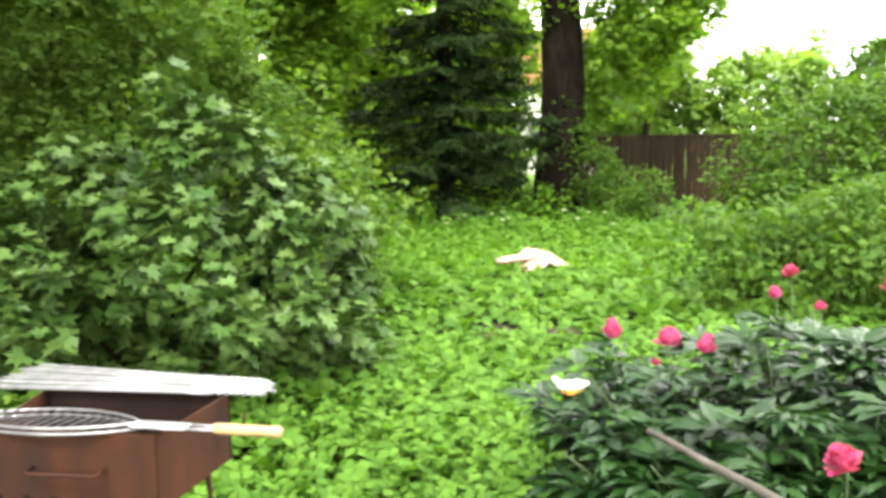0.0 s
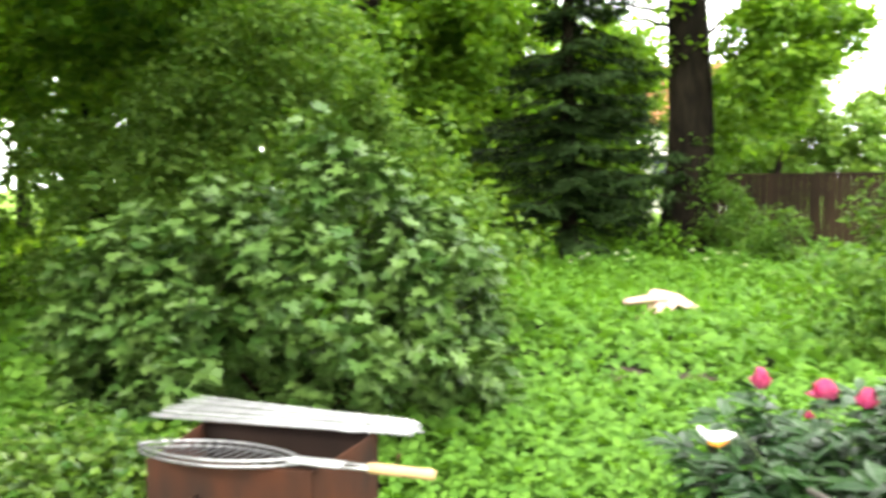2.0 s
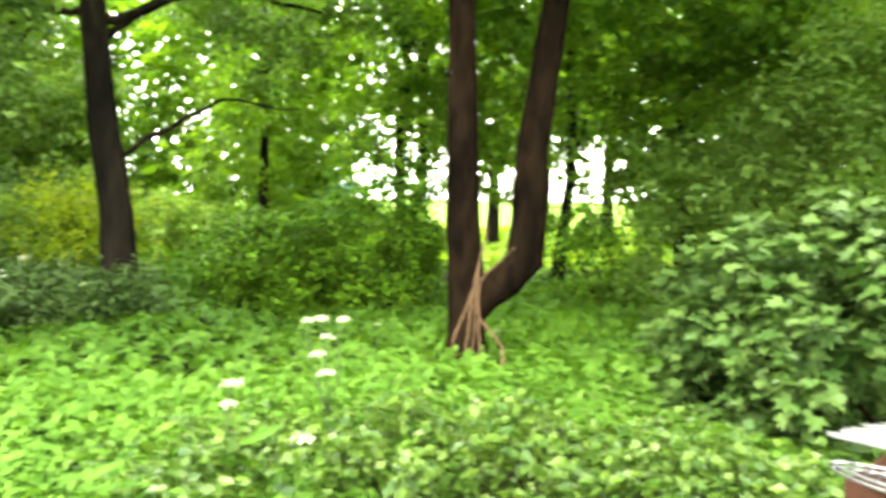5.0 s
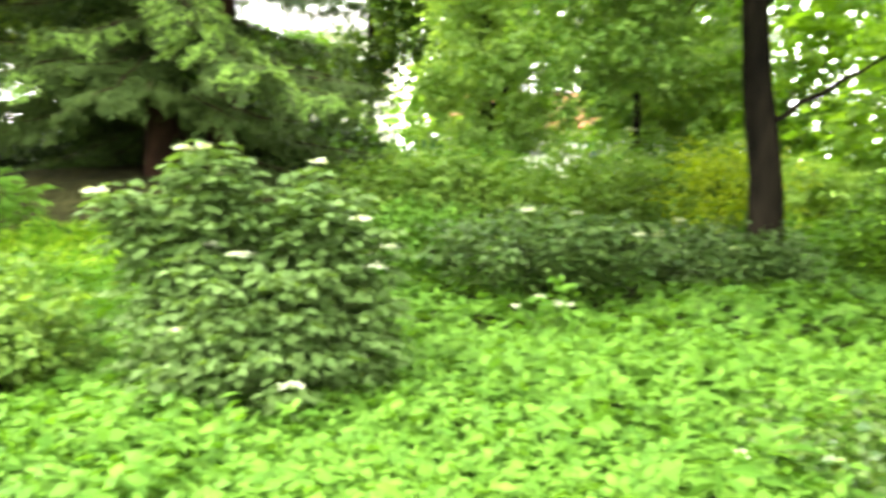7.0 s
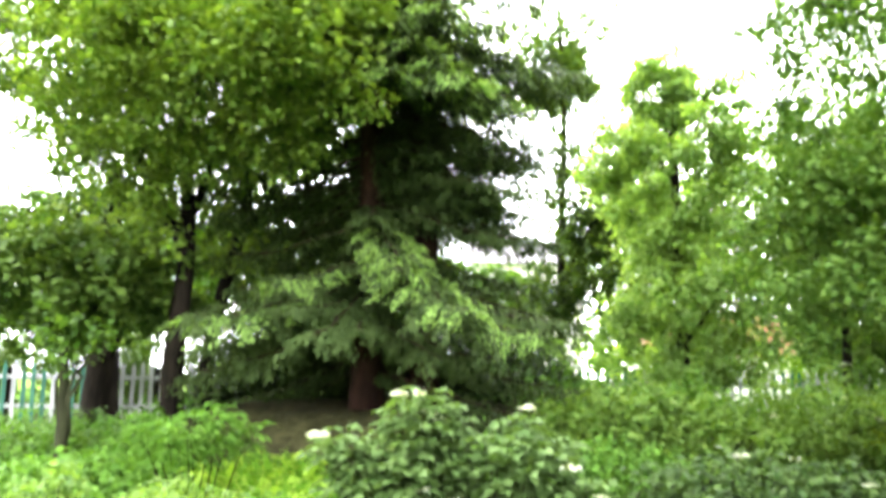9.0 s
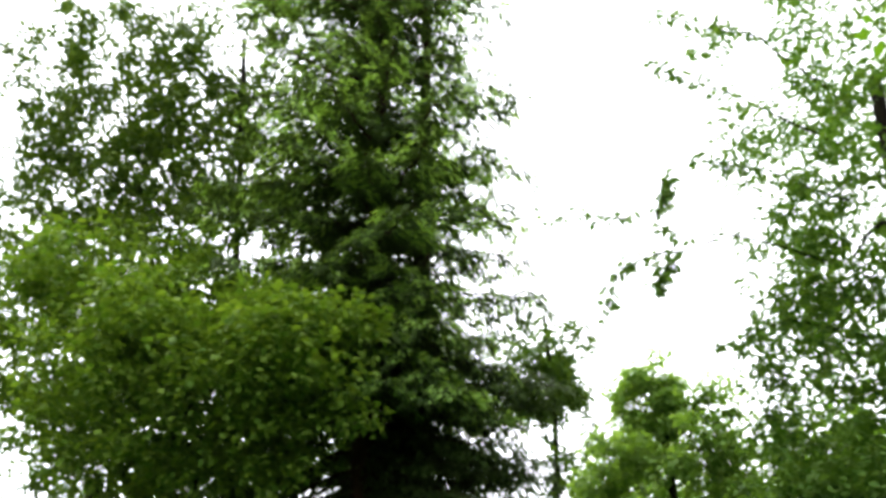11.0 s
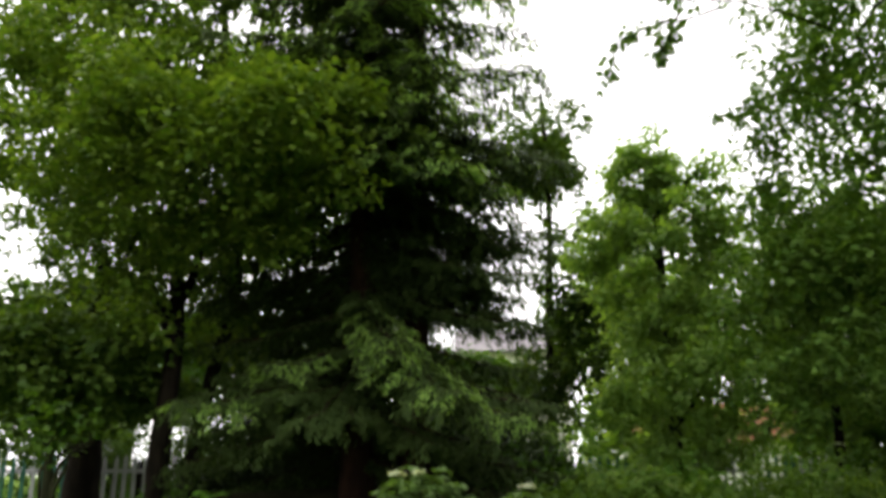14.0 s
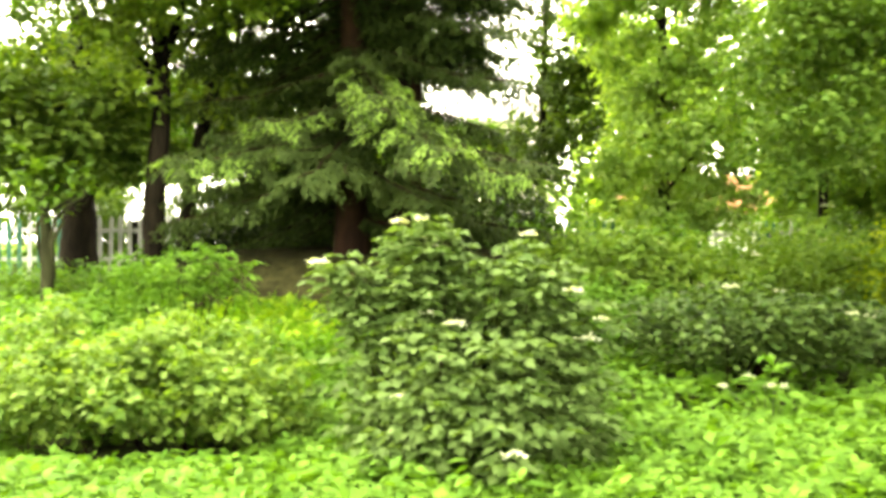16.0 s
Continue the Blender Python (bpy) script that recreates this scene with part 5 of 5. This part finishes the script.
shoot_bush("rowan_sapling", "slender young rowan with hanging feathered leaves and pale buds", -8.35, -3.75, shell_points(((0.0, 0.0, 1.0, 0.35, 0.75, 0.28, 34),)), LEAF_GOUT, 0.1, 0.2, 4, 3, shape=NARROW, spread=0.1)
shrub("pale_bush", "low spreading pale green bush with a dark hollow under it", -5.85, -3.2,
      ((0, 0, 0.56, 0.85, 0.75, 0.24, 84), (0.0, -0.85, 0.5, 0.8, 0.6, 0.24, 56), (0.0, 0.75, 0.45, 0.6, 0.45, 0.25, 38), (-0.3, 0.1, 0.72, 0.6, 0.7, 0.22, 24), (-0.4, -0.9, 0.75, 0.5, 0.4, 0.25, 14)), LEAF_TALL, (0.05, 0.085), 66, 0.17, 14, spread=0.55, stout=0.008)
shrub("yellow_green_bush", "bright yellow-green bush in front of the spruce", -9.2, 0.38, ((0, 0, 0.45, 0.55, 0.5, 0.42, 46),), LEAF_GOUT, (0.06, 0.1), 36, 0.25, 5)


def reach_left(z):
    return float(np.interp(z, (0, 2, 4.5, 8, 14, 18, 21), (2.8, 2.9, 2.8, 2.7, 2.1, 1.0, 0.15)))


# height on the trunk, bearing and length of the great lower boughs
SKIRT = [(3.12, 0.51, 3.10), (2.73, 0.82, 3.20), (3.30, 0.42, 2.10), (2.50, -0.58, 2.90), (2.85, -0.37, 2.10), (2.41, -0.05, 2.60), (2.66, 1.08, 3.00), (2.75, 1.59, 2.90), (2.28, -0.96, 2.30), (5.35, 0.26, 2.44),
         (5.5, -0.35, 2.3), (6.08, 0.24, 1.94), (6.99, -0.23, 2.14), (6.60, -0.47, 2.30), (7.33, 0.05, 2.15), (7.13, 0.56, 2.33), (6.27, 1.00, 2.29), (5.69, 1.26, 2.41), (5.00, 1.44, 2.10), (8.05, 1.33, 2.50), (6.20, 1.30, 3.00), (5.60, 1.45, 2.60), (4.90, 1.50, 2.10), (6.90, 1.10, 2.70), (9.00, 0.80, 2.60), (8.60, 0.10, 2.40), (9.60, 1.30, 2.50), (5.60, 0.75, 2.30)]
# the fuller boughs take pale tips and look lit, the rest stay dark
SKIRT = [(z, a, length, 1.1, 1.7) if z > 2.45 and abs(a) < 1.05 else (z, a, length) for z, a, length in SKIRT]
SKIRT += [(float(rng.uniform(3.7, 5.6)), float(rng.uniform(0.85, 1.6)), float(rng.uniform(1.2, 1.8))) for k in range(12)]
SKIRT += [(6.1, 0.0, 2.2, 1.7, 2.0), (6.3, 0.25, 2.3, 1.7, 2.0), (5.9, 0.6, 2.6, 1.7, 2.0), (6.5, 0.5, 2.5, 1.6, 2.0), (6.9, 0.2, 1.9, 1.5, 2.0), (6.6, -0.2, 2.0, 1.6, 2.0), (5.6, 0.85, 2.5, 1.7, 1.8), (7.4, 0.35, 2.0, 1.4, 1.8), (3.6, 0.35, 2.3, 1.5, 1.8)]
SKIRT += [(2.3, 0.12, 2.0), (2.15, 0.55, 2.3), (2.35, -0.25, 2.2), (2.0, 0.9, 2.4), (2.1, -0.6, 2.2), (3.5, 0.2, 1.5)]
SKIRT += [(float(rng.uniform(1.9, 4.6)), float(rng.uniform(1.7, 4.9)), float(rng.uniform(1.8, 2.8))) for k in range(26)]
SKIRT += [(float(rng.uniform(1.3, 2.0)), float(rng.uniform(1.2, 4.5)), float(rng.uniform(2.0, 2.9))) for k in range(18)]
SKIRT += [(float(rng.uniform(3.3, 4.8)), float(rng.uniform(1.1, 1.75)), float(rng.uniform(1.5, 2.1))) for k in range(6)]
SKIRT += [(float(rng.uniform(1.9, 3.4)), float(rng.uniform(4.6, 5.4)), float(rng.uniform(1.8, 2.4))) for k in range(5)]
SKIRT += [(float(rng.uniform(3.4, 7.6)), float(rng.uniform(1.45, 4.9)), float(rng.uniform(1.7, 2.8))) for k in range(74)]
# a full cluster of sagging boughs half way up, placed to fit the camera's view
FACING = ((6.75, 0.34, 1.9, 1.1, 1.5), (6.45, 0.56, 2.15, 1.15, 1.5), (6.4, 0.14, 2.15, 1.15, 1.5), (6.0, 0.38, 2.35, 1.1, 1.6), (5.8, 0.66, 2.1, 1.2, 1.5), (5.75, 0.06, 2.15, 1.2, 1.5), (5.5, 0.48, 2.3, 1.15, 1.5), (5.4, 0.24, 2.2, 1.2, 1.5),
          (6.1, 1.15, 2.2, 1.0, 1.4), (5.7, 1.3, 2.4, 1.0, 1.4), (5.2, 1.2, 2.3, 1.1, 1.4), (4.9, 1.05, 2.5), (4.6, 1.35, 2.6), (4.25, 1.15, 2.6), (3.9, 1.45, 2.6), (3.6, 1.25, 2.5))
spruce("spruce_tree", "tall old spruce with two reddish trunks and sagging boughs", -11.75, -2.75, 21.0, 0.2, 7.6, reach_left, NEEDLE_LIGHT, BARK_RED,
       step=0.56, around=10, trunks=((0, 0), (-0.25, 0.75)), skirt=SKIRT + list(FACING), young=NEEDLE_YOUNG_LIT, hang=0.6, sag=0.42, dense=1.95, gap=0.1, twig=0.13)
tree("lime_tree", "broad tree with a forked dark trunk and bright crown", -11.35, -5.25, ((0.05, -0.05, 1.2), (0, 0.05, 2.8), (-0.02, -0.05, 4.2), (0, -0.2, 6)), 0.17,
     ((1.2, 0.3, 5.0, 1.7, 2.0, 1.4, 250), (0.3, -1.4, 6.2, 1.8, 2.0, 1.4, 190), (-0.5, -0.2, 3.2, 1.6, 1.5, 0.9, 36), (0.3, 0.3, 4.0, 1.4, 0.9, 0.8, 24), (2.0, 2.0, 5.0, 1.0, 0.95, 0.8, 90)), LEAF_LIME, (0.09, 0.14), 70, 0.45, 6, shape=PLAIN,
     boughs=(([(0, 0, 2.9), (0.15, -0.35, 3.6), (0.3, -0.75, 4.4)], 0.11), ([(0, 0, 3.2), (0.1, 0.3, 3.9), (0.3, 0.7, 4.7)], 0.08)))
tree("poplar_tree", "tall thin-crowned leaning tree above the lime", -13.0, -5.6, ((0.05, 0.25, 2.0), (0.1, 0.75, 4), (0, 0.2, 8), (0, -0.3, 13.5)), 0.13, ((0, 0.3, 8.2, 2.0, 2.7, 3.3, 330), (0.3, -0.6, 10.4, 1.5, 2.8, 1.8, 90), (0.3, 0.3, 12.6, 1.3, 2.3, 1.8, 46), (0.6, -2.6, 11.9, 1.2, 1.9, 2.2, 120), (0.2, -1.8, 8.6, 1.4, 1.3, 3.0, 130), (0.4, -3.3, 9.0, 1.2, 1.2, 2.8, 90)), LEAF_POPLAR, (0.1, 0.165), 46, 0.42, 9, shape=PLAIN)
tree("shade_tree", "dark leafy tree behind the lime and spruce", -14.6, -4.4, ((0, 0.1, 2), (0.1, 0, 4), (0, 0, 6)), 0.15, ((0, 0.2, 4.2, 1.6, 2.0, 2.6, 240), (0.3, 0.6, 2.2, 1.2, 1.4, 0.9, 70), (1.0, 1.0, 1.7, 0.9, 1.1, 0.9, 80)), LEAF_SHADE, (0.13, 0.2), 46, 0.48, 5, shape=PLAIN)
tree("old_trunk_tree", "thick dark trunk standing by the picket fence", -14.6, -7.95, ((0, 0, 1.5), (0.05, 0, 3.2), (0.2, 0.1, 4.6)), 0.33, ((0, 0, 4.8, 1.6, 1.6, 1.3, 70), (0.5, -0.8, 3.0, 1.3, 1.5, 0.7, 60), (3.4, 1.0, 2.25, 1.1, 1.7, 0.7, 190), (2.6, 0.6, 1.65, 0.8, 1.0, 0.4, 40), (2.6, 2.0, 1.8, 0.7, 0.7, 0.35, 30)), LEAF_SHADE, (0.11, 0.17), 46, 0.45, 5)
tree("young_tree", "thin young tree with a few leaves near the path", -9.45, -5.75, ((0.02, 0.02, 0.8), (0, -0.02, 1.4), (0.03, 0, 1.7)), 0.085, ((0, 0, 1.75, 0.5, 0.55, 0.3, 12),), LEAF_SHRUB, (0.09, 0.14), 18, 0.28, 3, bark=BARK_MOSS)
tree("pale_willow", "pale green willow with hanging leaves in front of the fence", -14.1, 1.85, ((0.05, 0.05, 1.5), (0, 0, 3.5), (0.1, 0, 6)), 0.12,
     ((0.2, 0, 4.3, 1.4, 1.3, 1.7, 170), (0.4, 0.3, 2.3, 1.3, 1.3, 1.1, 90), (0.6, 0.2, 1.2, 0.9, 1.0, 0.5, 24), (0.2, -0.2, 5.8, 0.6, 0.6, 0.8, 28)), LEAF_WILLOW, (0.095, 0.15), 78, 0.44, 5, shape=PLAIN, droop=0.6)
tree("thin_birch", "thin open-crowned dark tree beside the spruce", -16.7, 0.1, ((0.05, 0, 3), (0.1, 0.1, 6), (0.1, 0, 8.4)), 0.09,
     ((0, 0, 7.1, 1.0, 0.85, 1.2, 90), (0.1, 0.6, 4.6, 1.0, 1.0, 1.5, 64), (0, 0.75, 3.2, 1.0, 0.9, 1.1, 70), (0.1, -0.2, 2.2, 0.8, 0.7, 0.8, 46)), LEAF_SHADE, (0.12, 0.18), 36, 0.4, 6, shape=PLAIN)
tree("alder_tree", "leafy mid-green tree between the willow and the oak", -15.2, 4.7, ((0.05, 0.1, 1.5), (0, 0, 3.2), (0.1, 0, 5.2)), 0.1,
     ((0, 0.2, 4.2, 1.4, 1.6, 1.5, 130), (0.3, 0.9, 2.4, 1.2, 1.2, 0.8, 60), (0.2, -0.9, 2.7, 1.0, 0.7, 0.7, 30)), LEAF_TALL, (0.1, 0.16), 50, 0.45, 5, shape=PLAIN, droop=0.5)
# the near-black shrubs are added as filler for shade behind the trunks
for x, y, r, h, leaf in ((-9.9, -0.5, 0.8, 0.6, LEAF_GOUT), (-12.8, 3.6, 1.2, 1.05, LEAF_PALE), (-14.8, 5.4, 1.4, 1.3, LEAF_SHRUB), (-12.2, 1.6, 0.9, 1.0, LEAF_GOUT), (-13.4, 5.6, 1.2, 1.6, LEAF_PALE), (-10.5, 0.5, 0.9, 0.9, LEAF_PALE), (-14.2, -4.0, 1.2, 1.2, LEAF_UNDER_SHADE), (-14.0, -2.5, 1.2, 1.3, LEAF_UNDER_SHADE), (-13.7, -1.0, 1.1, 1.0, LEAF_UNDER_SHADE), (-13.9, -5.3, 0.8, 0.8, LEAF_UNDER_SHADE), (-16.4, 8.6, 1.5, 1.3, LEAF_WILLOW), (-15.6, 0.6, 1.1, 0.8, LEAF_SHRUB), (-15.2, -0.9, 0.9, 1.2, LEAF_SHADE), (-18.6, -10.4, 1.5, 1.9, LEAF_SHADE), (-19.2, -7.0, 1.4, 1.7, LEAF_SHADE), (-18.0, -8.9, 1.3, 1.6, LEAF_SHADE), (-18.8, -13.6, 1.5, 2.0, LEAF_SHADE), (-19.6, -5.4, 1.3, 1.6, LEAF_SHADE), (-17.2, -12.6, 1.4, 1.6, LEAF_SHADE), (-20.5, -4.2, 1.3, 1.7, LEAF_SHADE), (-8.7, -5.0, 0.8, 0.5, LEAF_GOUT),
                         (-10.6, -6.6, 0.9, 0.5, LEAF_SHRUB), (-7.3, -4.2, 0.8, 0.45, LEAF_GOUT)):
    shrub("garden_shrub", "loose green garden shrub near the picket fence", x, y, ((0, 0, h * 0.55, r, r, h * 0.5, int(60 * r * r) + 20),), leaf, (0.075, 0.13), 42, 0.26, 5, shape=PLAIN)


def picket_fence():
    a, b = np.array([-14.4, -12.5]), np.array([-18.0, 8.6])
    length = float(np.linalg.norm(b - a))
    turn = math.degrees(math.atan2(b[1] - a[1], b[0] - a[0]))
    z = 0.82
    fence = empty("picket_fence", (a[0], a[1], z), "old picket fence, mostly white with green stretches", "fence", turn=turn)
    shapes = {}
    for key, mat in (("white", PAINT_WHITE), ("green", PAINT_GREEN)):
        bm = bmesh.new()
        prof = [(-0.033, 0), (0.033, 0), (0.033, 1.0), (0, 1.07), (-0.033, 1.0)]
        fr, bk = [bm.verts.new((x, -0.011, q)) for x, q in prof], [bm.verts.new((x, 0.011, q)) for x, q in prof]
        bm.faces.new(fr)
        bm.faces.new(bk[::-1])
        for i in range(5):
            bm.faces.new((fr[i], fr[(i + 1) % 5], bk[(i + 1) % 5], bk[i]))
        bmesh.ops.recalc_face_normals(bm, faces=bm.faces)
        shapes[key] = bpy.data.meshes.new("picket")
        bm.to_mesh(shapes[key])
        bm.free()
        shapes[key].materials.append(mat)
    n = int(length / 0.172)
    for k in range(n):
        s = k * 0.172 + 0.07
        green = 2.2 < s < 4.2 and k % 4 or 7.9 < s < 8.5 and k % 2 or 12.9 < s < 14.2 or 16.8 < s < 17.6
        ob = child(new("picket", shapes["green" if green else "white"]), fence)
        ob.location = (s, rng.uniform(-0.004, 0.004), rng.uniform(-0.015, 0.015))
        ob.rotation_euler = (0, rng.normal(0, 0.012), 0)
    for q in (0.28, 0.8):
        bm = bmesh.new()
        box(bm, (length, 0.035, 0.07), (length / 2, 0.03, q), None, 0.005)
        part("rail", bm, PAINT_WHITE, fence)
    for k in range(int(length / 2.6) + 1):
        bm = bmesh.new()
        box(bm, (0.09, 0.09, 1.35), (0.1 + 2.6 * k, 0.095, 0.3), None, 0.008)
        part("post", bm, BARK_DARK, fence)


picket_fence()
house("brick_house", "low house with orange roof beyond the fence", -38.0, 8.5, 86, (9, 7), PLASTER, ROOF_TILE, 2.6, 1.7, ((-2.5, 1.5, 1.2, 1.0), (2.0, 1.5, 1.2, 1.0)))
house("cream_house", "pale cream house with a grey roof beyond the fence", -44.0, -0.4, 92, (5, 7), CREAM, ROOF_GREY, 6.3, 1.6, ((-1.2, 4.6, 1.1, 1.3), (1.2, 4.6, 1.1, 1.3), (0, 1.6, 1.2, 1.2)))
for x, y, z, r, leaf in ((-27, -13, 4.2, 2.4, LEAF_DARK), (-30, -20, 5.0, 3.2, LEAF_DARK), (-29, -4, 3.2, 1.7, LEAF_DARK), (-21, 7.5, 3.0, 2.0, LEAF_WILLOW), (-22, -1.5, 2.4, 1.2, LEAF_SHRUB), (-23, -11.0, 4.0, 2.2, LEAF_DARK), (-23.5, -6.6, 4.0, 2.2, LEAF_SHRUB)):
    tree("street_tree", "leafy tree beyond the picket fence", x, y, ((0, 0, 2), (0.1, 0, z)), 0.18, ((0, 0, z, r, r, r * 0.9, 140),), leaf, (0.2, 0.34), 36, 0.6, 5, shape=PLAIN, group="trees beyond the fence")


def tall_weeds():
    """Nettles and goutweed stems, knee to hip high, with leaves all the way up."""
    places, tops = [], []
    for cx, cy, rx, ry, n, hi in ((-11.0, -7.6, 2.6, 2.6, 560, 0.55), (-8.6, -5.6, 1.6, 1.6, 420, 0.6), (-12.6, -7.0, 1.2, 1.2, 160, 0.34), (-13.6, 0.6, 1.6, 2.4, 320, 0.75), (-9.6, -0.6, 1.0, 0.9, 160, 0.5),
                                  (-7.6, -2.8, 0.9, 0.8, 160, 0.4), (-3.6, 0.2, 2.0, 2.6, 130, 0.36), (-11.4, 5.4, 1.2, 1.6, 200, 0.7), (1.9, 12.6, 2.4, 1.6, 200, 0.4)):
        for k in range(n):
            a, r = rng.uniform(0, 2 * np.pi), math.sqrt(rng.uniform(0, 1))
            x, y = cx + rx * r * math.cos(a), cy + ry * r * math.sin(a)
            h = hi * rng.uniform(0.55, 1.1)
            m = int(6 + 10 * h)
            t = np.linspace(0.25, 1.0, m)
            lean = rng.normal(0, 0.08, 2)
            places.append(np.stack([x + lean[0] * t, y + lean[1] * t, float(land(x, y)) + h * t], 1))
            tops.append(np.full(m, 0.16) * (1.15 - 0.5 * t))
    p, s = np.concatenate(places), np.concatenate(tops)
    ahead, up = turn_free(len(p), 0.3, 0.3)
    return blades(PLAIN, p, ahead, up, s * rng.uniform(0.75, 1.15, len(p)))


tagged(new("tall_weeds", mesh_from("tall_weeds", *tall_weeds(), LEAF_GOUT)), "tall bright green nettles and weeds in loose stands", "weeds", kind="stuff")
